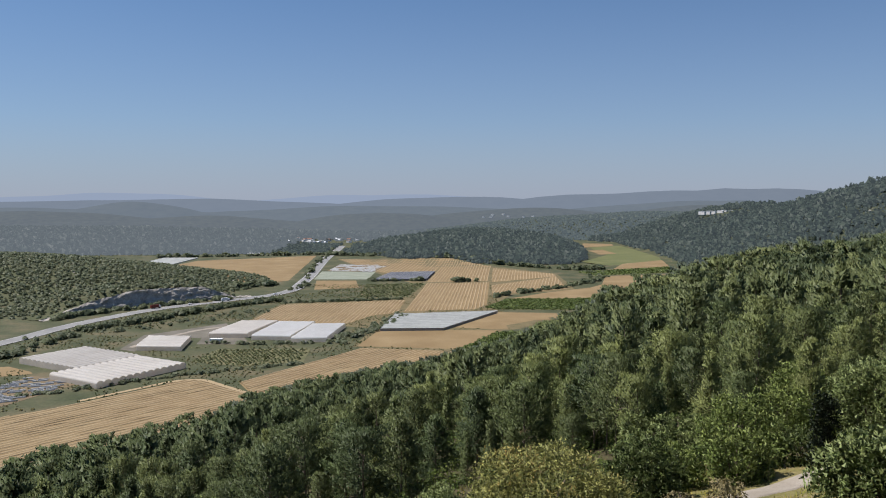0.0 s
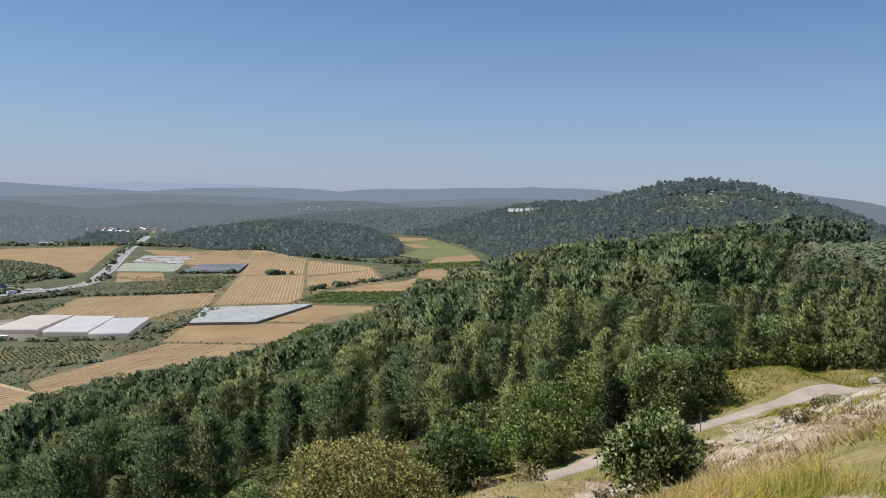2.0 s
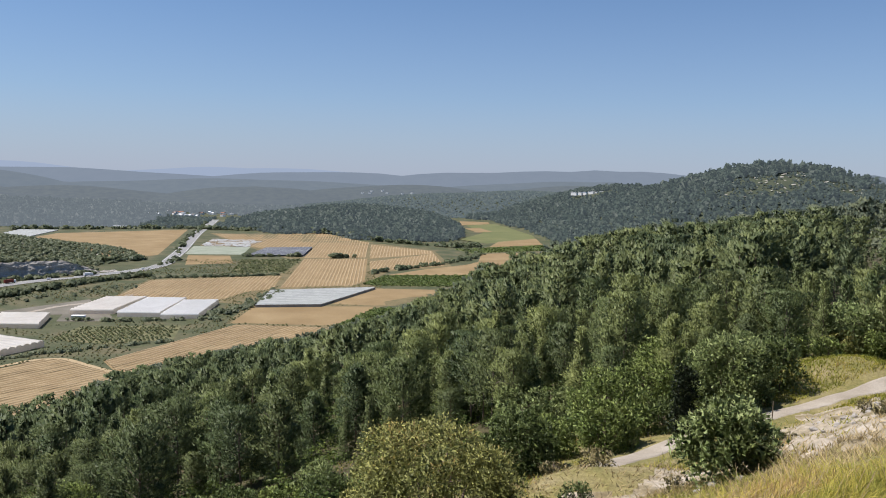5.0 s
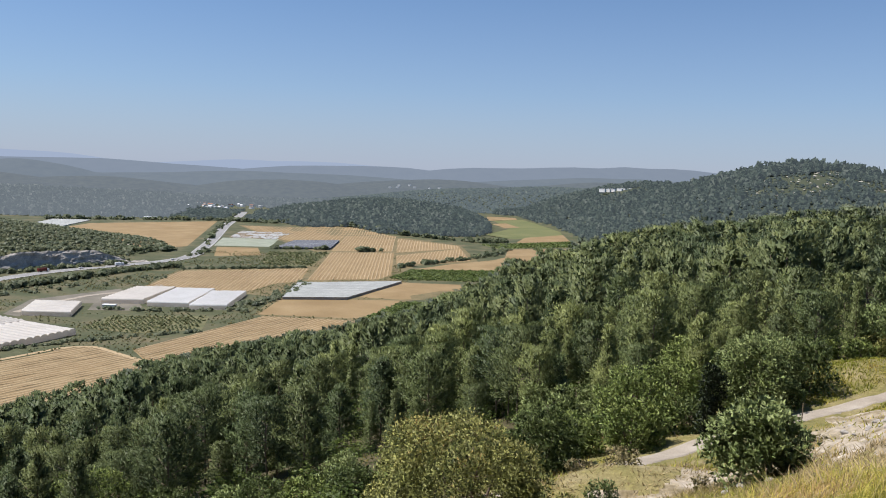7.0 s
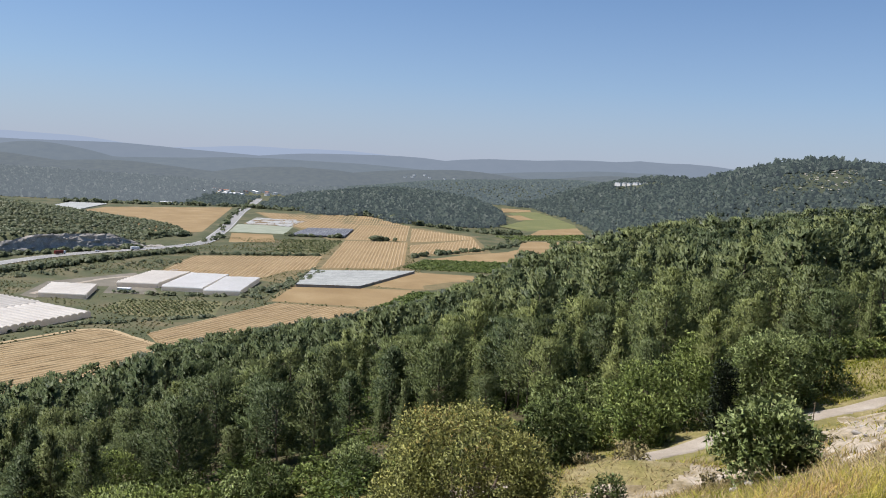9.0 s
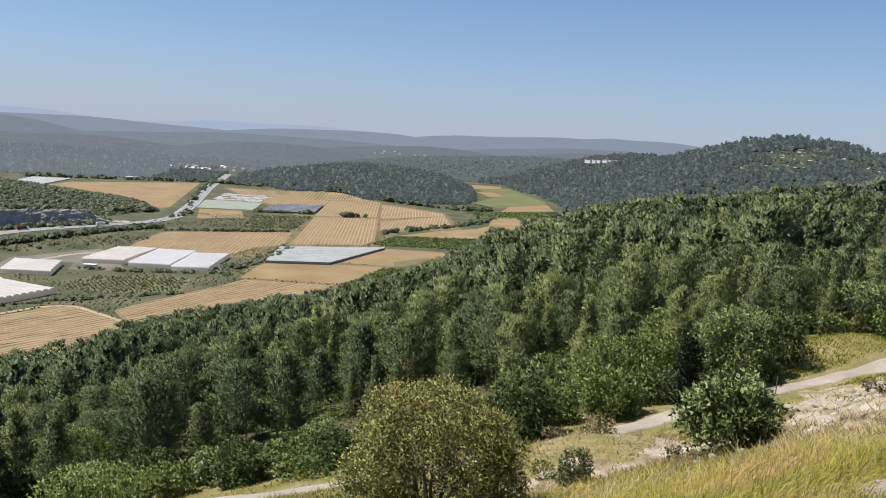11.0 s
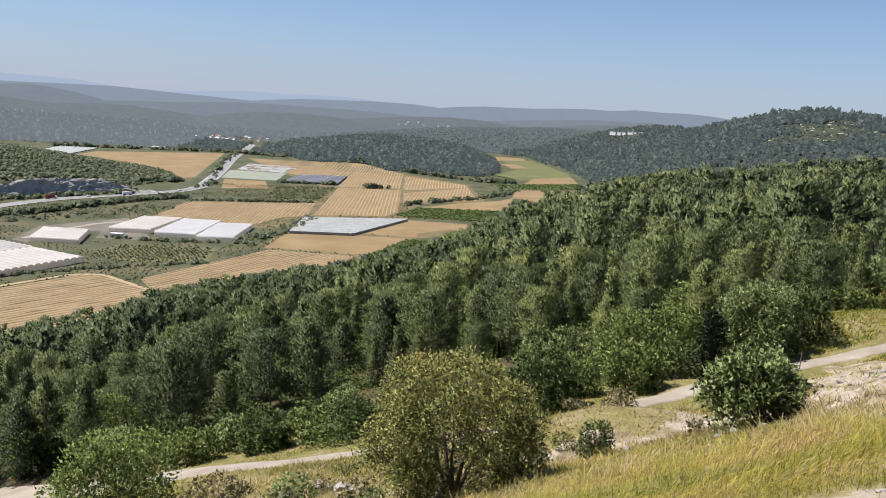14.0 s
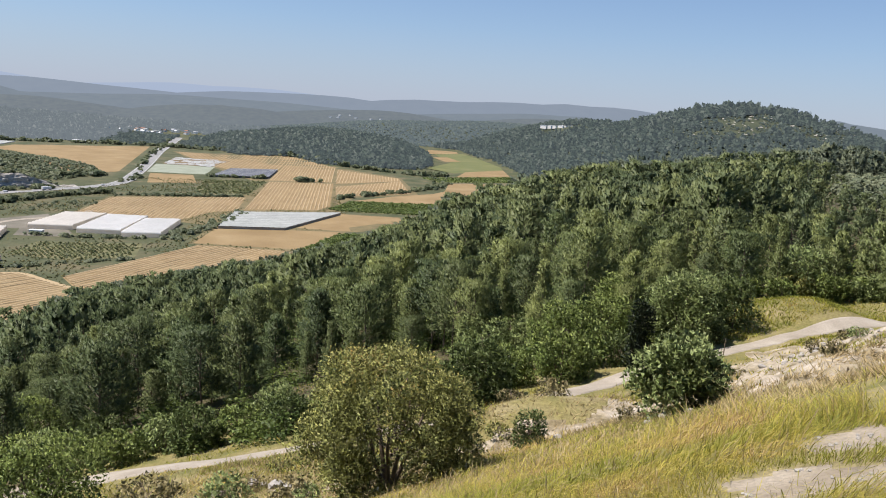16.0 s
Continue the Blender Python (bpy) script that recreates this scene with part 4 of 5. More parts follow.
def outcrops(x, y, size, seed, label):
    """Pale rocks that stand out of a slope, joined into one mesh."""
    rng = np.random.RandomState(seed)
    form = np.array([(1, 0, 0), (0, 1, 0), (-1, 0, 0), (0, -1, 0), (0, 0, 1), (0.6, 0.5, 0.6), (-0.5, -0.6, 0.7)], float)
    tri = np.array([(0, 1, 5), (1, 4, 5), (4, 0, 5), (1, 2, 4), (2, 3, 6), (3, 4, 6), (4, 2, 6), (3, 0, 4)])
    verts, faces = [], []
    for k in range(len(x)):
        w = size * rng.uniform(0.4, 1.4) * np.array([1, rng.uniform(0.4, 1), rng.uniform(0.25, 0.5)])
        a = rng.uniform(0, 6.28)
        v = form * (1 + 0.25 * rng.randn(7, 3)) * w
        v = np.column_stack([v[:, 0] * math.cos(a) - v[:, 1] * math.sin(a), v[:, 0] * math.sin(a) + v[:, 1] * math.cos(a), v[:, 2]])
        faces.append(tri + 7 * k)
        verts.append(v + np.array([x[k], y[k], ground_z(x[k], y[k])]))
    ob = new("rock_outcrops", mesh_from("rock_outcrops", np.concatenate(verts), np.concatenate(faces), [PALE_ROCK]))
    return tagged(ob, label, "rocks", kind="stuff")


x, y = scatter(620, 1000, 1120, 1330, 11, lambda x, y: SUMMIT(x, y) & facing(x, y) & (value_noise(x, y, 12, 9) < 0.15), 23)
outcrops(x, y, 3.2, 24, "pale rocks on a scrubby hill top")
x, y = scatter(110, 280, 130, 315, 6, lambda x, y: clearing(x, y) & (value_noise(x, y, 9, 5) > 0.1), 25)
outcrops(x, y, 0.9, 26, "pale rocks between grey-green scrub")
x, y = scatter(-800, -250, 800, 1100, 17, lambda x, y: (shrub_hill(x, y) > 4) & facing_left(x, y) & view_sector(x, y), 27)
outcrops(x, y, 1.3, 28, "pale rocks on a scrubby hill")


def waste_ground(x, y):
    ok = (value_noise(x, y, 26, 11) + 0.5 * value_noise(x, y, 9, 12) > -0.15) & (height(x, y) < 3)
    return ok & ~np.array([any(inside(p, a, b) for p in FIELD_OUTLINES) for a, b in zip(x, y)])


FIELD_OUTLINES = [o for o, _, _ in STRAW_FIELDS] + [[(-240, 570), (-150, 596), (-80, 600), (-76, 690), (-150, 690), (-190, 705), (-244, 645)], [(-290, 530), (-240, 480), (-165, 515), (-180, 545), (-250, 580)]]
x, y = scatter(-330, 60, 400, 1010, 4.0, lambda x, y: (np.interp(y, [400, 600, 690, 787, 851, 950], [-400, -325, -312, -277, -222, -165]) < x) & waste_ground(x, y), 19)
mass("meadow_weeds", x, y, 0.9, 20, ROUND_SHAPES, 12, 0, MEADOW, "green and brown weeds on rough valley ground", "weeds", trunk=False)

# ---- farm buildings in the valley ----
def greenhouse(corner, axis, across, spans, film, label, wall=2.9, rise=1.5):
    """Arched spans side by side; axis: vector along one span, across: vector over all spans."""
    axis, across = Vector((*axis, 0)), Vector((*across, 0))
    length, ux = axis.length, axis.normalized()
    w, uy = across.length / spans, across.normalized()
    top = new("greenhouse")
    top.matrix_basis = Matrix.Translation((*corner, ground_z(*corner)))
    seg = 8
    arc = [(w * 0.5 - math.cos(math.pi * k / seg) * w * 0.5, wall + math.sin(math.pi * k / seg) * rise) for k in range(seg + 1)]
    verts, faces, slots = [], [], []
    bays = max(2, round(length / 5))
    for b in range(bays + 1):
        for o, z in arc:
            p = ux * (length * b / bays) + uy * o
            sag = 0.22 if b % 2 else 0.0
            verts.append((p.x, p.y, z - sag * (z - wall) / rise))
        if b:
            i = b * (seg + 1)
            for k in range(seg):
                faces.append((i + k, i + k + 1, i + k - seg, i + k - seg - 1))
    roof = mesh_from("span_roof", verts, faces, [film], smooth_faces=True)
    ends = []
    for b in (0, bays):
        bm = bmesh.new()
        base = ux * (length * b / bays)
        ring = [(0, 0)] + arc + [(w, 0)]
        bm.faces.new([bm.verts.new((base.x + uy.x * o, base.y + uy.y * o, z)) for o, z in ring])
        me = bpy.data.meshes.new("gable")
        bm.to_mesh(me)
        bm.free()
        me.materials.append(GABLE)
        ends.append(me)
    for s in range(spans):
        shift = uy * (w * s)
        span = part("span_roof", roof, top)
        span.location = shift
        for me in ends:
            part("gable", me, span, "dull plastic end wall with an arched top")
    for side in (0, across.length):
        a = uy * side
        v = [(a.x, a.y, 0), (a.x + ux.x * length, a.y + ux.y * length, 0), (a.x + ux.x * length, a.y + ux.y * length, wall), (a.x, a.y, wall)]
        part("side_wall", mesh_from("side_wall", v, [(0, 1, 2, 3)], [GABLE]), top, "dull plastic side wall")
    return tagged(top, label, "greenhouse")


greenhouse((-283, 531), (25, 41), (51, -31), 12, PLASTIC, "long white plastic greenhouse with arched roofs")
greenhouse((-240, 484), (39, -24), (34, 56), 13, PLASTIC, "wide white plastic greenhouse with arched roofs")
greenhouse((-185, 629), (31, 0), (11, 64), 12, PLASTIC, "off-white plastic greenhouse with many arched spans")
greenhouse((-149, 619), (31, -2), (8, 70), 13, CLEAR_FILM, "bright white plastic greenhouse with many arched spans")
greenhouse((-116, 608), (27, 2), (6, 68), 12, CLEAR_FILM, "pale bluish plastic greenhouse with many arched spans")
greenhouse((-222, 576), (33, -2), (-6, 42), 7, PLASTIC, "small off-white plastic greenhouse")


def net_house(corners, tall, net, side, label, lines=9):
    """A flat net roof on posts; corners run round the outline."""
    top = new("net_house")
    base = Vector((*corners[0], ground_z(*corners[0])))
    top.matrix_basis = Matrix.Translation(base)
    c = [Vector((px, py, 0)) - Vector((base.x, base.y, 0)) for px, py in corners]
    n, m = 24, lines * 2
    verts, faces = [], []
    for i in range(n + 1):
        for j in range(m + 1):
            u, v = i / n, j / m
            p = (c[0] * (1 - u) + c[3] * u) * (1 - v) + (c[1] * (1 - u) + c[2] * u) * v
            verts.append((p.x, p.y, tall - (0.6 if j % 2 else 0.0) - (0.12 if i % 2 else 0.0)))
            if i and j:
                a = i * (m + 1) + j
                faces.append((a, a - 1, a - m - 2, a - m - 1))
    part("net_roof", mesh_from("net_roof", verts, faces, [net]), top)
    for j in range(0, m + 1, 2):
        p, q = c[0].lerp(c[1], j / m), c[3].lerp(c[2], j / m)
        side_way = (q - p).cross(Vector((0, 0, 1))).normalized() * 0.28
        v = [(e.x + w.x, e.y + w.y, tall + h) for e in (p, q) for w, h in ((-side_way, 0.02), (Vector(), 0.14), (side_way, 0.02))]
        part("seam", mesh_from("seam", v, [(0, 1, 4, 3), (1, 2, 5, 4)], [COVER]), top, "pale seam between net strips")
    for k in range(4):
        a, b = c[k], c[(k + 1) % 4]
        v = [(a.x, a.y, 0.0), (b.x, b.y, 0.0), (b.x, b.y, tall - 0.25), (a.x, a.y, tall - 0.25)]
        part("side_net", mesh_from("side_net", v, [(0, 1, 2, 3)], [side]), top, "darker side netting")
    bm = bmesh.new()
    bmesh.ops.create_cone(bm, segments=6, radius1=0.09, radius2=0.08, depth=tall, cap_ends=True)
    pm = bpy.data.meshes.new("post")
    bm.to_mesh(pm)
    bm.free()
    pm.materials.append(STEEL)
    for k in range(4):
        a, b = c[k], c[(k + 1) % 4]
        steps = max(2, int((b - a).length / 7))
        for i in range(steps):
            q = a.lerp(b, i / steps)
            out = (q - (c[0] + c[2]) / 2).normalized() * 0.12
            part("post", pm, top).location = (q.x + out.x, q.y + out.y, tall / 2)
    return tagged(top, label, "net house")


net_house([(-52, 660), (-45, 741), (52, 763), (0, 663)], 2.4, PALE_NET, SIDE_NET, "flat pale grey shade-net house over a crop")
net_house([(-92, 1050), (-76, 1148), (-12, 1164), (-22, 1056)], 2.5, DARK_NET, DARK_NET, "low dark blue-grey shade-net house", 6)
net_house([(-494, 1285), (-500, 1432), (-438, 1434), (-438, 1287)], 1.3, PALE_NET, SIDE_NET, "far pale shade-net house beside a straw field", 7)


def crop_rows(name, poly, turn, gap, pitch, tall, cards, material, label, seed, fill=1.0):
    rng = random.Random(seed)
    xs, ys = [], []
    for a, b in rows_in(poly, turn, gap, rng):
        length = float(np.linalg.norm(b - a))
        for k in range(int(length / pitch)):
            if rng.random() < fill:
                p = a + (b - a) * (k * pitch / length)
                xs.append(p[0] + rng.uniform(-0.15, 0.15))
                ys.append(p[1] + rng.uniform(-0.15, 0.15))
    return mass(name, np.array(xs), np.array(ys), tall, seed, ROUND_SHAPES, cards, 0, material, label, "crop", trunk=False, even=True)


ORCHARD_NEAR = [(-170, 536), (-164, 580), (-97, 584), (-94, 536), (-132, 522)]
patch("orchard_ground", ORCHARD_NEAR, GREEN_SOIL, "weedy ground of a small orchard")
crop_rows("orchard_bushes", ORCHARD_NEAR, 38, 4.2, 3.3, 1.35, 20, ORCHARD, "rows of small dark green orchard bushes", 31, 0.95)
ORCHARD_FAR = [(-95, 874), (-96, 1015), (-21, 1025), (-38, 882)]
patch("orchard_ground", ORCHARD_FAR, GREEN_SOIL, "weedy ground of a small orchard")
crop_rows("orchard_bushes", ORCHARD_FAR, 20, 5.6, 4.0, 1.6, 12, ORCHARD, "rows of dull green orchard trees", 32, 0.9)
VINEYARD = [(42, 799), (71, 865), (200, 870), (160, 779), (53, 787)]
drape("vineyard_ground", VINEYARD, 12.0, GREEN_CROP, "green ground of a vineyard", "field", 0.12)
crop_rows("vine_rows", VINEYARD, 60, 5.0, 2.2, 1.9, 14, VINE, "green trellised vine rows", 33)
VINES_NEAR = [(6, 565), (45, 655), (75, 650), (45, 575), (20, 545)]
drape("vineyard_ground", VINES_NEAR, 12.0, GREEN_CROP, "green ground of a vineyard", "field", 0.12)
crop_rows("vine_rows", VINES_NEAR, 50, 4.5, 1.8, 1.9, 16, VINE, "green trellised vine rows", 34)
VINES_FAR = [(196, 1176), (254, 1206), (356, 1260), (341, 1170), (212, 1118)]
patch("vineyard_ground", VINES_FAR, GREEN_CROP, "green ground of a vineyard")
crop_rows("vine_rows", VINES_FAR, -4, 6.0, 3.0, 1.9, 10, VINE, "green trellised vine rows", 35)
patch("straw_field", [(294, 1314), (380, 1391), (358, 1266), (256, 1211)], STUBBLE, "small mown golden field in a side valley", lift=0.3)
patch("straw_field", [(293, 1632), (329, 1659), (335, 1546), (300, 1525)], STUBBLE, "small mown golden field in a side valley", lift=0.3)
patch("straw_field", [(327, 1880), (391, 1860), (380, 1788), (301, 1727)], STUBBLE, "small mown golden field in a side valley", lift=0.3)
patch("covered_crop", [(-173, 1070), (-179, 1183), (-99, 1183), (-101, 1070)], GREEN_NET, "flat pale green net laid over a crop")
patch("straw_field", [(-154, 954), (-167, 1056), (-115, 1056), (-102, 971)], STUBBLE, "small mown golden field beside the road")
SHEETS = [(-172, 1191), (-169, 1299), (-85, 1289), (-103, 1174)]
patch("seed_bed", SHEETS, SOIL, "dark soil of seed beds")


def sheet_rows(poly, turn, gap, seed, label, wide=1.6, fill=0.7):
    rng = random.Random(seed)
    verts, faces = [], []
    for a, b in rows_in(poly, turn, gap, rng):
        length = float(np.linalg.norm(b - a))
        d = (b - a) / length
        nr = np.array([d[1], -d[0]])
        at = 0.0
        while at < length - 4:
            run = rng.uniform(5, 16)
            if rng.random() < fill:
                i = len(verts)
                e = min(length, at + run)
                for q in (at, e):
                    for off, up in ((-wide, 0.15), (-wide * 0.5, 0.8), (wide * 0.5, 0.8), (wide, 0.15)):
                        p = a + d * q + nr * off
                        verts.append((p[0], p[1], ground_z(p[0], p[1]) + up + rng.uniform(0, 0.1)))
                for m in range(3):
                    faces.append((i + m, i + 4 + m, i + 5 + m, i + 1 + m))
            at += run + rng.uniform(0.5, 3)
    return tagged(new("plastic_row_covers", mesh_from("plastic_row_covers", verts, faces, [COVER])), label, "row covers", kind="stuff")


sheet_rows(SHEETS, 82, 7.0, 41, "broken rows of white plastic crop covers", 1.25, 0.65)
GREY_BEDS = [(-262, 462), (-256, 495), (-217, 474), (-238, 410), (-300, 405)]
patch("seed_bed", GREY_BEDS, SOIL, "dark soil of seed beds")
sheet_rows(GREY_BEDS, 62, 3.6, 42, "rows of greyish white plastic crop covers", 0.55, 0.85)
patch("straw_field", [(-330, 505), (-285, 521), (-262, 505), (-258, 499), (-320, 470)], STUBBLE, "small mown golden field beside greenhouses")
patch("gravel_yard", [(-236, 580), (-222, 572), (-228, 625), (-190, 628), (-186, 600), (-150, 600), (-152, 618), (-190, 700), (-240, 640)], YARD, "grey gravel yard between the greenhouses", "yard")


# ---- cut rock face beside the road ----
def rock_cut():
    x, y, dx, dy = along_line(list(zip(CUT_X, CUT_Y)), 2.0)
    n, m = len(x), 14
    verts, faces = [], []
    for i in range(n):
        bx, by = x[i] - dy[i] * 24, y[i] + dx[i] * 24
        top = max(1.0, ground_z(bx, by)) + 0.3
        for j in range(m + 1):
            t = j / m
            ledge = 2.2 * (math.floor(t * 4 + 0.9 * noise.noise((x[i] * 0.05, y[i] * 0.05, 2))) / 4)
            off = -(3 + 6 * t + ledge + 1.6 * noise.noise((x[i] * 0.09, y[i] * 0.09, t * 5)) + 0.9 * noise.noise((x[i] * 0.35, y[i] * 0.35, t * 9)))
            verts.append((x[i] + dy[i] * off, y[i] - dx[i] * off, -0.5 + (top + 0.5) * t + (0.8 * noise.noise((x[i] * 0.2, y[i] * 0.2, t * 7)) if j else 0)))
        for back in (20, 30, 42):
            px, py = x[i] - dy[i] * back, y[i] + dx[i] * back
            verts.append((px, py, ground_z(px, py) + (0.4 if back < 42 else -0.6)))
        if i:
            for j in range(m + 3):
                a = i * (m + 4) + j
                faces.append((a - m - 4, a, a + 1, a - m - 3))
    slots = [0 if (k % (m + 3)) < m else 1 for k in range(len(faces))]
    ob = new("rock_face", mesh_from("rock_face", verts, faces, [CLIFF, STONY], slots))
    tagged(ob, "dark grey rock face cut for the road", "rock face", kind="structure")


rock_cut()


def hedge(points, step, tall, cards, seed, spread, material, label, jitter=0.35):
    rng = np.random.RandomState(seed)
    x, y, dx, dy = along_line(points, step)
    off = rng.uniform(-spread, spread, len(x))
    keep = rng.rand(len(x)) > jitter
    return mass("hedge_shrubs", (x + dy * off)[keep], (y - dx * off)[keep], tall, seed, ROUND_SHAPES, cards, 0, material, label, "shrubs", trunk=False)


HEDGE = "dark green roadside shrubs and small trees"
hedge([(-300, 655), (-266, 712), (-243, 750), (-211, 812), (-170, 858)], 2.0, 5.0, 60, 51, 6, SHRUB_DARK, HEDGE, 0.2)
hedge([(-372, 560), (-305, 547), (-299, 582), (-302, 640)], 2.5, 4.5, 60, 52, 8, SHRUB_DARK, HEDGE)
hedge([(-352, 716), (-326, 760), (-294, 802), (-258, 836), (-226, 864)], 2.8, 5.0, 60, 53, 3.0, SHRUB_DARK, HEDGE, 0.45)
hedge([(-262, 960), (-240, 965), (-222, 988), (-203, 1005)], 3.0, 6.0, 50, 54, 5, SHRUB_DARK, HEDGE)
hedge([(-168, 832), (-133, 842), (-87, 853), (-40, 866)], 2.2, 3.4, 44, 55, 3, SHRUB_DARK, "low dark hedge between fields", 0.25)
hedge([(52, 876), (74, 902), (117, 945), (157, 987), (195, 1037), (224, 1110)], 4.5, 5.0, 40, 56, 3, SHRUB_DARK, "scattered dark shrubs along a field edge", 0.4)
hedge([(12, 1037), (30, 1043), (52, 1044)], 7.0, 6.5, 44, 57, 1, SHRUB_DARK, "scattered dark shrubs along a field edge", 0.1)
hedge([(-238, 440), (-212, 456), (-191, 474), (-158, 498), (-113, 521), (-92, 530)], 2.2, 2.2, 50, 58, 2.5, SHRUB_MASS, "weedy green hedge below the greenhouses", 0.3)
hedge([(-82, 600), (-78, 625), (-60, 664), (-49, 700), (-37, 755)], 1.6, 3.2, 50, 59, 8, SHRUB_MASS, "tangled brown-green scrub beside the greenhouses", 0.25)
hedge([(-88, 604), (-150, 600), (-184, 606)], 3.0, 2.6, 50, 60, 2, SHRUB_MASS, "tangled brown-green scrub beside the greenhouses", 0.35)
hedge([(-320, 610), (-282, 664), (-235, 690), (-200, 740), (-175, 780)], 2.4, 2.6, 40, 61, 16, SHRUB_MASS, "rough scrub on waste ground", 0.35)
hedge([(-100, 1056), (-92, 1046), (-22, 1052)], 4.0, 5.0, 40, 62, 1.5, SHRUB_DARK, "dark shrubs beside the net house", 0.2)
hedge([(-192, 940), (-160, 950), (-190, 1100), (-212, 1400), (-226, 1690)], 9.0, 5.0, 34, 63, 5, SHRUB_DARK, HEDGE, 0.5)
hedge([(-520, 1440), (-300, 1500), (-230, 1520), (-150, 1490), (-60, 1440), (60, 1330), (120, 1262), (200, 1200), (245, 1225)], 5.0, 7.0, 40, 64, 6, SHRUB_DARK, "dark trees along the edge of the valley", 0.2)
hedge([(168, 1000), (205, 1060), (218, 1120), (225, 1190)], 4.0, 4.0, 40, 65, 14, SHRUB_DARK, "dark shrubs in a side valley", 0.35)

# ---- far houses, sheds and vehicles ----
def box(bm, x0, x1, y0, y1, z0, z1):
    v = [bm.verts.new(p) for p in ((x0, y0, z0), (x1, y0, z0), (x1, y1, z0), (x0, y1, z0), (x0, y0, z1), (x1, y0, z1), (x1, y1, z1), (x0, y1, z1))]
    for f in ((3, 2, 1, 0), (4, 5, 6, 7), (0, 1, 5, 4), (1, 2, 6, 5), (2, 3, 7, 6), (3, 0, 4, 7)):
        bm.faces.new([v[i] for i in f])


def bm_mesh(name, material, build):
    bm = bmesh.new()
    build(bm)
    me = bpy.data.meshes.new(name)
    bm.to_mesh(me)
    bm.free()
    me.materials.append(material)
    return me


def house(px, py, wide, deep, tall, turn, roof, label, pitched=True, group="houses of the far village", name="house", base=None):
    top = new(name)
    top.matrix_basis = pose(px, py, ground_z(px, py) if base is None else base, 0, 0, turn)
    w, d = wide / 2, deep / 2
    part("wall", bm_mesh("wall", HAZY_WALL if roof is HAZY_WALL or group == "houses of the far village" and wide < 11 else RENDER_WALL, lambda b: box(b, -w, w, -d, d, -5, tall)), top)
    rise = min(2.0, deep * 0.25) if pitched else 0.5

    def roof_shape(b):
        if not pitched:
            return box(b, -w - 0.3, w + 0.3, -d - 0.3, d + 0.3, tall + 0.004, tall + rise)
        e = 0.4
        lo = [b.verts.new(p) for p in ((-w - e, -d - e, tall), (w + e, -d - e, tall), (w + e, d + e, tall), (-w - e, d + e, tall))]
        hi = [b.verts.new((-w - e, 0, tall + rise)), b.verts.new((w + e, 0, tall + rise))]
        for f in ((lo[0], lo[1], hi[1], hi[0]), (lo[2], lo[3], hi[0], hi[1]), (lo[1], lo[2], hi[1]), (lo[3], lo[0], hi[0]), (lo[3], lo[2], lo[1], lo[0])):
            b.faces.new(f)

    part("roof", bm_mesh("roof", roof, roof_shape), top)
    n = max(1, int(wide / 4)) if base is None and wide < 10 else 0
    for k in range(n):
        cx = -w + wide * (k + 0.5) / n
        part("window", bm_mesh("window", DARK_GLASS, lambda b: box(b, cx - 0.7, cx + 0.7, -d - 0.05, -d + 0.1, tall * 0.35, tall * 0.75)), top)
    return tagged(top, label, "house", group)


rng = random.Random(5)
for k in range(26):
    px = -405 + 185 * rng.random() ** 0.8 + 6 * (k % 3)
    py = 1850 + 130 * rng.random()
    house(px, py, rng.uniform(7, 15), rng.uniform(6, 9), rng.uniform(3, 5), rng.uniform(-60, -25), (ROOF_RED, ROOF_GREY, ROOF_GREY)[k % 3], "small pale house of a valley settlement", k % 2 == 0)
for k in range(7):
    house(566 + 13 * k + rng.uniform(-4, 4), 1752 + 3 * k, rng.uniform(9, 15), 6, rng.uniform(1.2, 2.8), -50, ROOF_GREY, "long white building on a wooded hill", False, "white buildings on the hill", base=ground_z(600, 1760) + 2.0 + 0.4 * k)
for k in range(9):
    px, py = 130 + 26 * k + rng.uniform(-12, 12), 2770 + rng.uniform(-30, 60)
    lift = 64 * (1 - ((px - 330) / 700) ** 2 - ((py - 2950) / 330) ** 2) ** 1.3
    house(px, py, rng.uniform(6, 12), 7, rng.uniform(2.5, 4), rng.uniform(-55, -25), HAZY_WALL, "pale house of a town on a far slope", False, "houses of the far town", base=lift - 2)
house(-173, 608, 9, 4, 2.6, -6, ROOF_GREY, "small white farm shed beside the greenhouses", False, "farm sheds", "shed")
house(-352, 1500, 26, 8, 4, 0, ROOF_GREY, "long pale farm shed beyond a straw field", False, "farm sheds", "shed")
house(-300, 1512, 18, 7, 3.5, 4, ROOF_GREY, "long pale farm shed beyond a straw field", False, "farm sheds", "shed")


def wheel_mesh(r, w):
    def make(b):
        bmesh.ops.create_cone(b, segments=14, radius1=r, radius2=r, depth=w, cap_ends=True, matrix=Matrix.Rotation(radians(90), 4, "Y"))
    return bm_mesh("wheel", RUBBER, make)


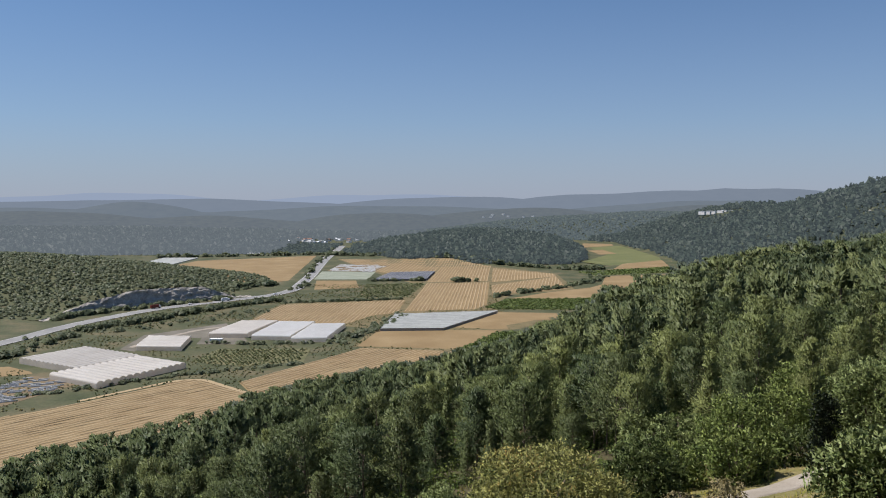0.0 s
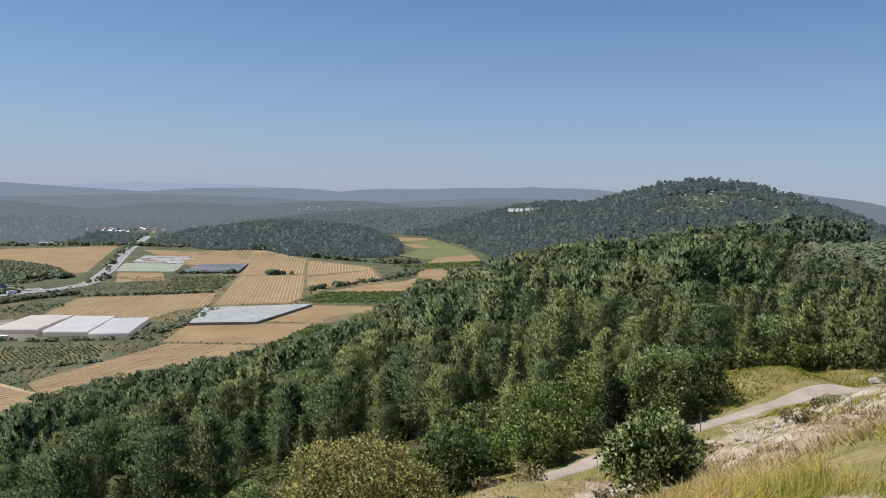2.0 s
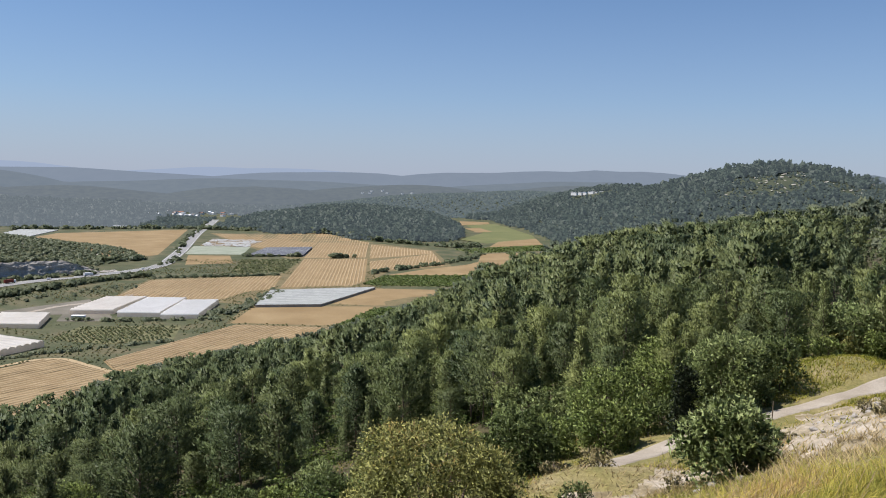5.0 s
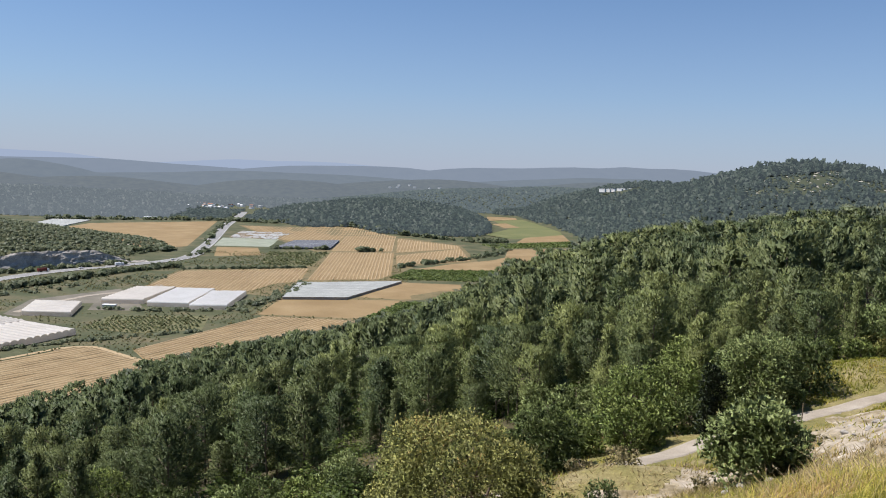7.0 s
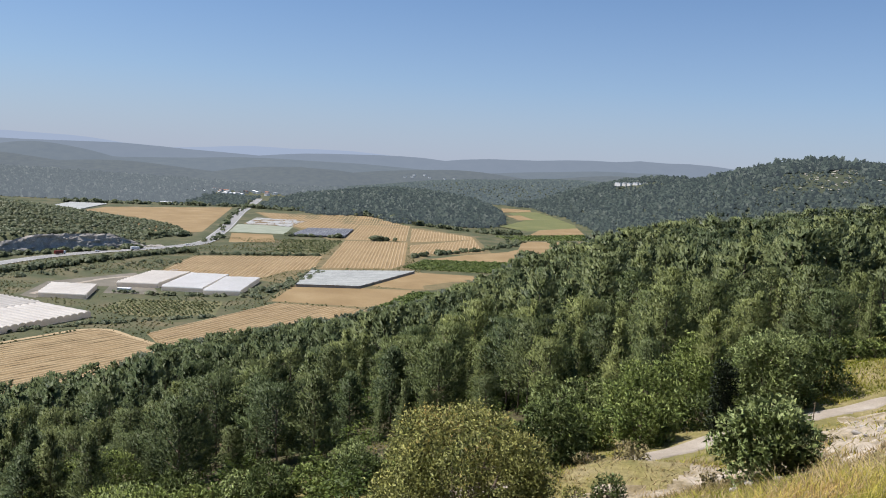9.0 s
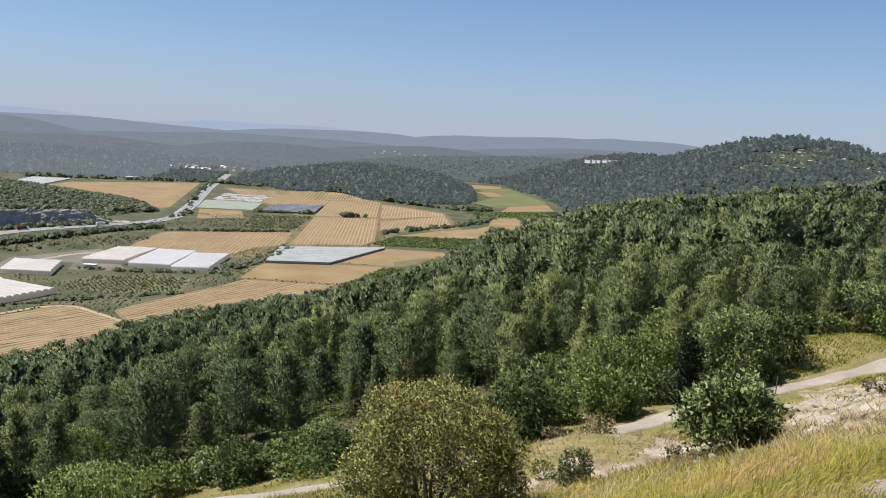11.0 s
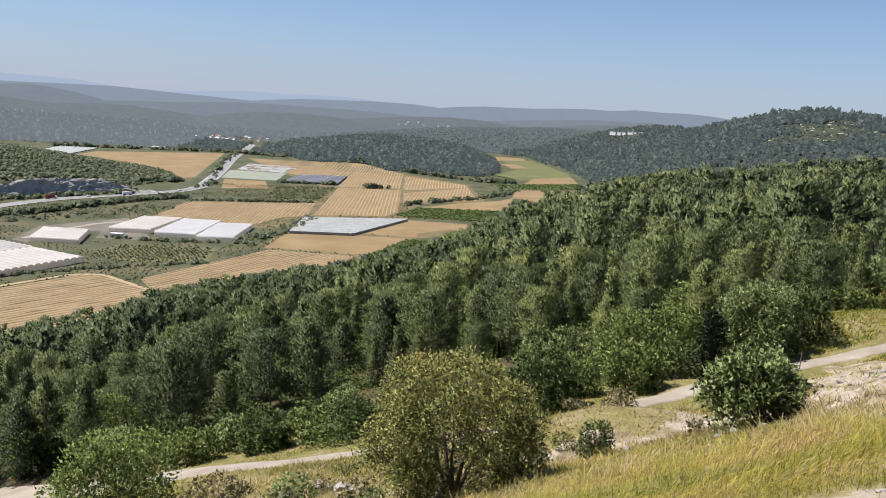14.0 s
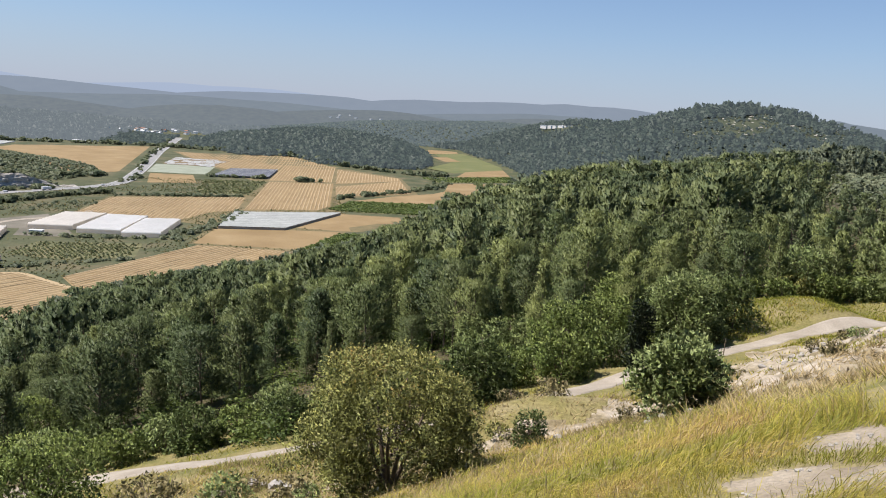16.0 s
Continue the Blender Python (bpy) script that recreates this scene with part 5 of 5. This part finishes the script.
def vehicle(px, py, turn, length, wide, tall, cab, paint, cab_paint, label, category):
    """A car or lorry on the road; it points along its own +y."""
    top = new(category)
    top.matrix_basis = pose(px, py, ground_z(px, py) + 0.36, 0, 0, turn)
    w, half = wide / 2, length / 2
    floor_z = 0.55 if category == "car" else 1.0
    part("body", bm_mesh("body", paint, lambda b: (box(b, -w, w, -half, half - cab, floor_z - 0.2, tall), bmesh.ops.bevel(b, geom=b.edges[:], offset=0.08, segments=2, affect="EDGES"))), top)
    part("cab", bm_mesh("cab", cab_paint, lambda b: (box(b, -w * 0.96, w * 0.96, half - cab + 0.05, half, floor_z - 0.3, tall * (0.62 if category == "car" else 0.82)), bmesh.ops.bevel(b, geom=b.edges[:], offset=0.12, segments=2, affect="EDGES"))), top)
    part("windscreen", bm_mesh("windscreen", DARK_GLASS, lambda b: box(b, -w * 0.85, w * 0.85, half - 0.02, half + 0.02, tall * 0.45, tall * 0.6)), top)
    wm = wheel_mesh(0.5 if category != "car" else 0.32, 0.28)
    for sx in (-1, 1):
        for sy in (-0.72, -0.45, 0.68) if category != "car" else (-0.62, 0.62):
            part("wheel", wm, top).location = (sx * (w - 0.1), sy * half, 0.5 if category != "car" else 0.32)
    return tagged(top, label, category)


vehicle(-285, 792, -35, 11, 2.5, 3.6, 2.3, RED_PAINT, WHITE_PAINT, "red lorry on the country road", "lorry")
vehicle(-231, 848, -48, 9, 2.5, 3.4, 2.2, WHITE_PAINT, WHITE_PAINT, "white and blue lorry on the country road", "lorry")
for k, (px, py, t) in enumerate([(-188, 905, -40), (-181, 1060, 2), (-199, 1290, 5), (-208, 1420, 4), (-216, 1560, 4), (-262, 820, -40)]):
    vehicle(px + (2.5 if k % 2 else -2.5), py, t, 4.4, 1.8, 1.5, 1.3, WHITE_PAINT, WHITE_PAINT, "small pale car on the country road", "car")

# ---- plants and stones on the hill ----
def leafy_crown(seed, cards, wide, tall, shape, leaf):
    """Leaves of a shrub in metres, set on many uneven shoots; shape gives foot, roundness, taper and number of shoots."""
    rng = np.random.RandomState(500 + seed)
    base, clumps = shape[0], shape[3]
    # shoots start on a lumpy dome, the lowest ones tucked in
    up = (np.arange(clumps) + 0.5) / clumps
    ang = np.arange(clumps) * 2.4 + rng.rand(clumps)
    zz = base + (0.93 - base) * up
    ring = np.sqrt(np.clip(1 - (np.clip(zz - 0.42, -1, 1) / 0.6) ** 2, 0.05, 1)) * (0.62 + 0.38 * np.sqrt(rng.rand(clumps)))
    lump = 1 + 0.16 * np.sin(ang * 2 + rng.rand() * 6) + 0.12 * np.sin(ang * 3 + zz * 5 + rng.rand() * 6)
    rad = (0.13 + 0.12 * rng.rand(clumps)) * (34 / clumps) ** 0.3
    half = wide * 0.5
    centre = np.stack([np.cos(ang) * ring * lump * half * 0.8, np.sin(ang) * ring * lump * half * 0.8, (zz - rad * 0.3) * tall], -1)
    rad = np.minimum(rad * (half + tall) * 0.62, half * 0.6)
    pick = rng.choice(clumps, cards, p=rad ** 2 / (rad ** 2).sum())
    d = rng.randn(cards, 3)
    d /= np.linalg.norm(d, axis=1)[:, None]
    d[:, 2] = np.where((d[:, 2] < -0.2) & (rng.rand(cards) < 0.7), -d[:, 2], d[:, 2])
    r = rad[pick] * np.where(rng.rand(cards) < 0.1, 1.0 + 0.35 * rng.rand(cards), 0.74 + 0.32 * rng.rand(cards))
    p = centre[pick] + d * r[:, None] * np.array([1, 1, 0.85])
    p[:, 2] = np.maximum(p[:, 2], 0.02 + 0.04 * rng.rand(cards))
    a = d * 0.6 + np.array([0, 0, 0.3]) + rng.randn(cards, 3) * 0.7
    a /= np.linalg.norm(a, axis=1)[:, None]
    b = np.cross(a, d + rng.randn(cards, 3) * 0.6)
    b /= np.linalg.norm(b, axis=1)[:, None]
    size = leaf * (0.75 + 0.8 * rng.rand(cards))[:, None]
    tri = np.stack([p + a * size * 1.35, p - a * size * 0.75 + b * size * 0.62, p - a * size * 0.75 - b * size * 0.62], 1).reshape(-1, 3)
    n = d * 0.7 + np.array([0, 0, 1.05]) + rng.randn(cards, 3) * 0.35
    n /= np.linalg.norm(n, axis=1)[:, None]
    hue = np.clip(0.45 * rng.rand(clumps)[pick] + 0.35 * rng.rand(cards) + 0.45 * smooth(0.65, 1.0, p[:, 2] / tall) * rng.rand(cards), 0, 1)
    return tri, np.repeat(n, 3, axis=0), np.repeat(hue, 3)


def shrub(name, px, py, wide, tall, material, label, category, cards, leaf, stems, shape, seed, group=""):
    """A shrub or small tree with stems of its own and a crown of many leaves."""
    top = new(name)
    top.matrix_basis = pose(px, py, ground_z(px, py) - 0.02, 0, 0, seed * 37 % 360)
    tri, n, hue = leafy_crown(seed, cards, wide, tall, shape, leaf)
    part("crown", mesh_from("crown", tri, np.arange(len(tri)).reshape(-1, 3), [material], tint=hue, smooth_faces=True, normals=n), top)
    rng = random.Random(seed)
    for k in range(stems):
        a = 6.283 * k / stems + rng.uniform(-0.4, 0.4)
        lean = wide * rng.uniform(0.12, 0.26) if stems > 1 else 0.0
        st = part("stem", limb_mesh("stem", tall * 0.72, 0.012 * wide + 0.02, 5, wide * 0.3, BARK, lean, seed + k), top)
        st.rotation_euler = (0, 0, a)
    return tagged(top, label, category, group)


WIDE = (0.02, 0.55, 0.8, 44)
BALL = (0.10, 0.55, 0.85, 34)
shrub("wild_almond_bush", 3.0, 21.9, 5.9, 4.2, OLIVE, "large olive-green bush with small leaves and bare twigs", "bush", 50000, 0.038, 5, (0.15, 0.55, 0.85, 100), 1)
shrub("fig_bush", 11.5, 21.0, 3.0, 2.3, LEAF_GREY, "rounded green fig bush among pale stones", "bush", 11000, 0.058, 4, (0.16, 0.55, 0.85, 60), 2)
shrub("small_bush", 7.8, 23.5, 1.2, 1.35, LEAF_DARK, "small dark upright bush on the dry bank", "bush", 1100, 0.045, 3, WIDE, 3)
shrub("oak_bush", 11.0, 43.4, 4.2, 3.7, LEAF_DARK, "dark green evergreen bush beside the track", "bush", 7560, 0.08, 3, BALL, 4, "bushes beside the track")
shrub("green_bush", 16.8, 44.9, 4.2, 3.0, LEAF, "bright green bush at the edge of the wood", "bush", 6480, 0.078, 3, WIDE, 5, "bushes beside the track")
shrub("green_bush", 18.6, 49.2, 5.4, 4.6, LEAF, "bright green bush at the edge of the wood", "bush", 7920, 0.08, 3, WIDE, 6, "bushes beside the track")
shrub("dark_bush", 21.3, 47.0, 2.4, 2.4, LEAF_DARK, "low dark bush at the edge of the wood", "bush", 1200, 0.09, 3, WIDE, 7, "bushes beside the track")
shrub("cypress", 21.8, 45.2, 1.3, 4.6, CYPRESS, "slim dark columnar cypress beside the track", "tree", 5200, 0.06, 1, (0.03, 0.13, 0.4, 60), 8)
shrub("carob_tree", 27.4, 50.3, 6.0, 5.0, LEAF_GREY, "rounded mid-green tree with a dense crown", "tree", 17000, 0.080, 3, (0.06, 0.55, 0.85, 60), 9)
shrub("carob_tree", 29.6, 53.4, 5.0, 4.6, LEAF_GREY, "rounded mid-green tree with a dense crown", "tree", 13000, 0.080, 3, (0.06, 0.55, 0.85, 50), 10)
shrub("green_bush", 23.0, 54.0, 4.6, 4.2, LEAF, "bright green bush at the edge of the wood", "bush", 6480, 0.08, 3, BALL, 24, "bushes beside the track")
shrub("green_bush", 14.0, 54.0, 4.6, 4.0, LEAF_GREY, "bright green bush at the edge of the wood", "bush", 6480, 0.08, 3, BALL, 25, "bushes beside the track")
shrub("green_bush", 26.0, 57.5, 4.8, 4.6, LEAF, "bright green bush at the edge of the wood", "bush", 6480, 0.08, 3, BALL, 26, "bushes beside the track")
shrub("oak_tree", 32.4, 52.2, 3.4, 4.0, LEAF_DARK, "dark rounded oak at the grassy knoll", "tree", 2400, 0.10, 2, BALL, 11)
shrub("green_bush", -9.4, 31.8, 5.0, 3.7, LEAF, "bright green leafy bush below the bank", "bush", 12000, 0.06, 4, WIDE, 12)
shrub("green_bush", -18.6, 59.0, 5.2, 4.6, LEAF, "bright green bush below the track", "bush", 7560, 0.08, 3, BALL, 13, "bushes beside the track")
shrub("green_bush", -22.3, 57.8, 4.6, 3.3, LEAF, "bright green bush below the track", "bush", 6480, 0.08, 3, WIDE, 14, "bushes beside the track")
shrub("dry_weed", -5.1, 30.4, 3.2, 1.3, WEED, "low grey-green weed clump gone dry", "weeds", 1500, 0.07, 3, WIDE, 15, "dry weeds on the bank")
shrub("dry_weed", -2.1, 28.3, 1.9, 1.4, LEAF_GREY, "leafy grey-green weed on the bank", "weeds", 1000, 0.06, 3, WIDE, 16, "dry weeds on the bank")
shrub("dry_weed", 0.3, 26.4, 1.9, 1.0, WEED, "low grey-green weed clump gone dry", "weeds", 900, 0.06, 3, WIDE, 17, "dry weeds on the bank")
shrub("dry_weed", 12.0, 33.0, 1.8, 0.9, WEED, "low grey-green weed clump gone dry", "weeds", 700, 0.06, 3, WIDE, 18, "dry weeds on the bank")
shrub("dry_weed", 9.0, 27.5, 1.5, 0.7, WEED, "low grey-green weed clump gone dry", "weeds", 700, 0.06, 3, WIDE, 27, "dry weeds on the bank")
shrub("dry_weed", 26.0, 33.0, 1.5, 0.7, WEED, "low grey-green weed clump gone dry", "weeds", 700, 0.06, 3, WIDE, 28, "dry weeds on the bank")
shrub("dry_weed", 30.5, 37.5, 1.6, 0.8, WEED, "low grey-green weed clump gone dry", "weeds", 700, 0.06, 3, WIDE, 19, "dry weeds on the bank")
shrub("green_bush", 46.0, 63.5, 5.0, 4.4, LEAF_GREY, "rounded green bush behind the knoll", "bush", 2600, 0.12, 3, BALL, 20, "bushes beside the track")
shrub("green_bush", 55.0, 63.0, 4.6, 4.2, OLIVE, "brownish green bush behind the knoll", "bush", 2400, 0.12, 3, BALL, 21, "bushes beside the track")
shrub("green_bush", 49.0, 61.0, 3.6, 2.0, LEAF, "low green bush behind the knoll", "bush", 1500, 0.10, 3, WIDE, 22, "bushes beside the track")
shrub("green_bush", 42.0, 61.0, 3.0, 2.2, LEAF, "low green bush behind the knoll", "bush", 1400, 0.10, 3, WIDE, 23, "bushes beside the track")
for k, (px, py) in enumerate([(46.2, 60.0), (48.6, 60.4), (44.5, 62.5), (48.5, 65.5), (51.5, 60.0), (53.5, 64.5), (57.5, 61.5), (60, 66), (63, 62), (41, 65), (37, 63.5)]):
    rng = random.Random(640 + k)
    shrub("undergrowth_bush", px, py, rng.uniform(2.8, 4.2), rng.uniform(1.6, 3.2), (LEAF, LEAF_GREY, OLIVE)[k % 3], "leafy green bush at the foot of the wood behind the knoll", "bush", 3400, 0.085, 3, WIDE, 60 + k, "bushes behind the knoll")
for k, (px, py) in enumerate([(13.1, 66.8), (18.5, 57), (20.5, 62), (16, 59), (21.5, 66.5), (-34, 65), (-29, 61.5), (-14.8, 51.5), (-12, 54), (-10, 50.4), (-7.4, 52.6), (-5.4, 50.2), (-2.6, 50.5), (-0.4, 53), (0.4, 49.4), (3.4, 49.0), (6.0, 51), (8.0, 47.2), (13.6, 46.4), (14.4, 50.5)]):
    rng = random.Random(600 + k)
    shrub("undergrowth_bush", px, py, rng.uniform(3.0, 4.4), rng.uniform(1.8, 3.0), (LEAF, LEAF_GREY, LEAF_DARK)[k % 3], "leafy green undergrowth at the foot of the pines", "bush", 4320, 0.08, 3, WIDE, 30 + k, "undergrowth below the track")

# undergrowth between the pines
def beyond_track(x, y):
    """The lower side of the track, clear of the knoll and the meadow round it."""
    side = y - np.interp(x, PATH_AXIS[0], PATH_AXIS[1])
    return (side > 3.4 + 0.8 * value_noise(x, y, 3, 2)) & (dome(x, y, 39.2, 53.9, 13, 11, 1, -35) <= 0)


x, y = scatter(-80, 110, 36, 110, 2.6, lambda x, y: view_sector(x, y) & (np.hypot(x, y) > pine_edge(x, y) - 12) & beyond_track(x, y) & (np.hypot(x, y) < 100), 71)
mass("undergrowth", x, y, 1.9, 72, ROUND_SHAPES, 210, 0.046, UNDERGROWTH, "mixed green undergrowth between the pines", "shrubs", trunk=False)


# low weeds over the dry bank
rng = random.Random(44)
made = 0
while made < 34:
    px, py = rng.uniform(-8, 36), rng.uniform(22, 42)
    if min(np.hypot(PATH_AXIS[0] - px, PATH_AXIS[1] - py)) < 2.4 or -0.48 * px + 0.877 * py < 12 or -0.48 * px + 0.877 * py > 31:
        continue
    shrub("low_weed", px, py, rng.uniform(0.7, 1.6), rng.uniform(0.3, 0.75), (WEED, LEAF_GREY, WEED, OLIVE)[made % 4], "low weed clump on the dry bank", "weeds", 420, 0.045, 2, WIDE, 700 + made, "weeds on the bank")
    made += 1


# long grass, bowed by the wind
def grass(count, area, tall, width, seed, material, label, lean, density=None, green=0.0, simple=False):
    rng = np.random.RandomState(seed)
    lo_r, hi_r, lo_a, hi_a = area
    r = lo_r * (hi_r / lo_r) ** rng.rand(count)
    a = np.radians(rng.uniform(lo_a, hi_a, count))
    x, y = r * np.sin(a), r * np.cos(a)
    if density is not None:
        keep = rng.rand(count) < density(x, y)
        x, y, r = x[keep], y[keep], r[keep]
    n = len(x)
    z = height(x, y)
    h = tall * rng.uniform(0.5, 1.25, n) * (0.8 + 0.4 * value_noise(x, y, 1.1, 2))
    w = width * rng.uniform(0.6, 1.3, n) * np.clip(r / 9, 0.6, 3)
    t = rng.uniform(0, 2 * np.pi, n)
    sx, sy = np.cos(t) * w, np.sin(t) * w
    wind = 2.2 * value_noise(x, y, 1.6, 9)
    bx = lean * h * rng.uniform(0.2, 1.3, n) * np.cos(wind) + h * rng.uniform(-1.2, 1.2, n)
    by = lean * h * np.sin(wind) * rng.uniform(0.2, 1.2, n) + h * rng.uniform(-1.2, 1.2, n)
    p0 = np.stack([x - sx, y - sy, z - 0.03], -1)
    p1 = np.stack([x + sx, y + sy, z - 0.03], -1)
    mx, my, mz = x + bx * 0.35, y + by * 0.35, z + h * 0.62
    p2 = np.stack([mx - sx * 0.8, my - sy * 0.8, mz], -1)
    p3 = np.stack([mx + sx * 0.8, my + sy * 0.8, mz], -1)
    p4 = np.stack([x + bx, y + by, z + h * rng.uniform(0.5, 0.95, n)], -1)
    verts = np.stack([p0, p1, p2, p3, p4], 1).reshape(-1, 3)
    k = np.arange(n)[:, None] * 5
    faces = k + [0, 1, 4] if simple else np.concatenate([k + [0, 1, 3], k + [0, 3, 2], k + [2, 3, 4]])
    hue = np.clip(0.45 - green + 0.5 * value_noise(x, y, 3.5, 5) + 0.5 * value_noise(x, y, 0.8, 6) + rng.uniform(-0.35, 0.35, n), 0, 1)
    me = mesh_from("grass", verts, faces, [material], tint=np.repeat(hue, 5))
    return tagged(new("long_grass", me), label, "grass", kind="stuff")


def off_soil(x, y):
    v = np.ones_like(x)
    for cx, cy, cr in SOIL_SPOTS:
        v = np.minimum(v, np.clip((np.hypot(x - cx, y - cy) / cr - 0.75) * 2.5, 0.02, 1))
    return v


def near_top(x, y):
    a, r = np.degrees(np.arctan2(x, y)), np.hypot(x, y)
    return off_soil(x, y) * smooth(1.12, 0.92, r / np.interp(a, [28, 33, 36, 40, 43, 50], [24, 17, 13, 10, 9, 8]))


def bank_cover(x, y):
    d = np.minimum.reduce([np.hypot(x - px, y - py) for px, py in zip(*PATH_AXIS)])
    q = np.clip((d - 1.4) / 0.8, 0, 1)
    bare = chalk_bank(x, y) * np.where(value_noise(x, y, 1.7, 16) + 0.5 * value_noise(x, y, 0.6, 17) > 0.02, 0.15, 0.96)
    return q * (1 - bare) * (0.55 + 0.6 * value_noise(x, y, 2.5, 1))


grass(70000, (3.0, 24, -4, 56), 0.2, 0.0062, 81, GRASS, "golden and green grass under longer blades", 0.6, near_top, 0.0, simple=True)
grass(84000, (3.4, 25, -4, 56), 0.30, 0.0046, 88, GRASS, "long golden and green grass bent by the wind", 1.7, near_top, 0.06)
grass(40000, (0.7, 26, -180, 180), 0.2, 0.006, 87, GRASS, "long golden and green grass on the hilltop", 0.45, off_soil, 0.06, simple=True)
grass(5000, (3.5, 22, -4, 56), 0.5, 0.004, 85, DRY_GRASS, "tall bleached grass stalks bent by the wind", 1.4, near_top)
grass(150000, (16, 42, -22, 54), 0.28, 0.010, 82, DRY_GRASS, "sparse dry straw-coloured grass on the bank", 0.6, bank_cover, simple=True)
grass(70000, (15, 40, -20, 54), 0.24, 0.009, 86, GRASS, "yellow-green grass between dry stalks on the bank", 0.5, lambda x, y: bank_cover(x, y) * smooth(-0.1, 0.5, value_noise(x, y, 4.0, 31)), 0.1, simple=True)
grass(40000, (34, 62, -28, 52), 0.34, 0.013, 83, GRASS, "yellow-green grass verge beside the track", 0.25, bank_cover, 0.1, simple=True)
grass(32000, (55, 81, 30, 47), 0.3, 0.010, 84, GRASS, "short yellow-green grass on a knoll", 0.2, lambda x, y: np.where(dome(x, y, 39.2, 53.9, 11, 9, 1, -35) > 0, 1.0, 0.25) * np.clip((np.minimum.reduce([np.hypot(x - px, y - py) for px, py in zip(*PATH_AXIS)]) - 1.3) / 0.5, 0, 1), 0.35)


# stones
def stone(px, py, size, seed, label, group):
    bm = bmesh.new()
    bmesh.ops.create_icosphere(bm, subdivisions=2, radius=1.0)
    for v in bm.verts:
        k = 1 + 0.38 * noise.noise(v.co * 1.3 + Vector((seed, seed * 2, 0)))
        v.co = Vector((v.co.x * k, v.co.y * k * 0.8, v.co.z * k * 0.6)) * size
    me = bpy.data.meshes.new("stone")
    bm.to_mesh(me)
    bm.free()
    me.materials.append(ROCK)
    ob = new("stone", me)
    ob.matrix_basis = pose(px, py, ground_z(px, py) + size * 0.25, 0, 0, seed * 53 % 360)
    return tagged(ob, label, "stone", group)


rng = random.Random(90)
for k in range(26):
    cx, cy, sp, big = ((10.6, 20.4, 1.1, 0.17), (3.6, 20.8, 1.8, 0.2), (-1.0, 32.0, 2.0, 0.3), (9.0, 24.0, 2.5, 0.16))[k % 4]
    stone(cx + rng.uniform(-sp, sp), cy + rng.uniform(-sp, sp) * 0.7, big * rng.uniform(0.5, 1.2), k + 3, "pale weathered limestone lump in dry grass", "stones on the bank")
for k in range(40):
    cx, cy, cr = SOIL_SPOTS[k % 4]
    a = rng.uniform(0, 6.28)
    q = cr * math.sqrt(rng.random()) * 0.9
    stone(cx + math.cos(a) * q, cy + math.sin(a) * q, rng.uniform(0.012, 0.04), k + 60, "small loose stone on bare soil", "loose stones")
for k in range(70):
    px, py = rng.gauss(29, 4.5), rng.gauss(38, 2.6)
    if min(np.hypot(PATH_AXIS[0] - px, PATH_AXIS[1] - py)) > 1.5:
        stone(px, py, rng.uniform(0.06, 0.22), k + 120, "pale stone on the chalky bank", "stones on the bank")
stone(48.0, 53.6, 0.5, 200, "large pale boulder at the end of the track", "boulders")
stone(51.0, 55.0, 0.38, 201, "large pale boulder at the end of the track", "boulders")

def stake(px, py, tall, radius, lean, label):
    """A rough post with a chamfered head and a split down one side."""
    bm = bmesh.new()
    bmesh.ops.create_cone(bm, segments=9, radius1=radius, radius2=radius * 0.85, depth=tall, cap_ends=True)
    bmesh.ops.translate(bm, verts=bm.verts, vec=(0, 0, tall * 0.5 - 0.08))
    top = max(v.co.z for v in bm.verts)
    for k, v in enumerate(bm.verts):
        if v.co.z > top - 0.001:
            v.co.z -= 0.02 * (k % 3)
    bmesh.ops.bevel(bm, geom=bm.edges[:], offset=radius * 0.12, segments=1, affect="EDGES")
    me = bpy.data.meshes.new("stake")
    bm.to_mesh(me)
    bm.free()
    me.materials.append(WOOD)
    ob = new("wooden_stake", me)
    ob.matrix_basis = pose(px, py, ground_z(px, py), lean, 2, 0)
    return tagged(ob, label, "stake")


stake(13.2, 16.4, 0.42, 0.028, 3, "short weathered wooden stake standing in the grass")
stake(27.8, 45.4, 1.3, 0.035, -2, "thin grey wooden post beside the chalk track")
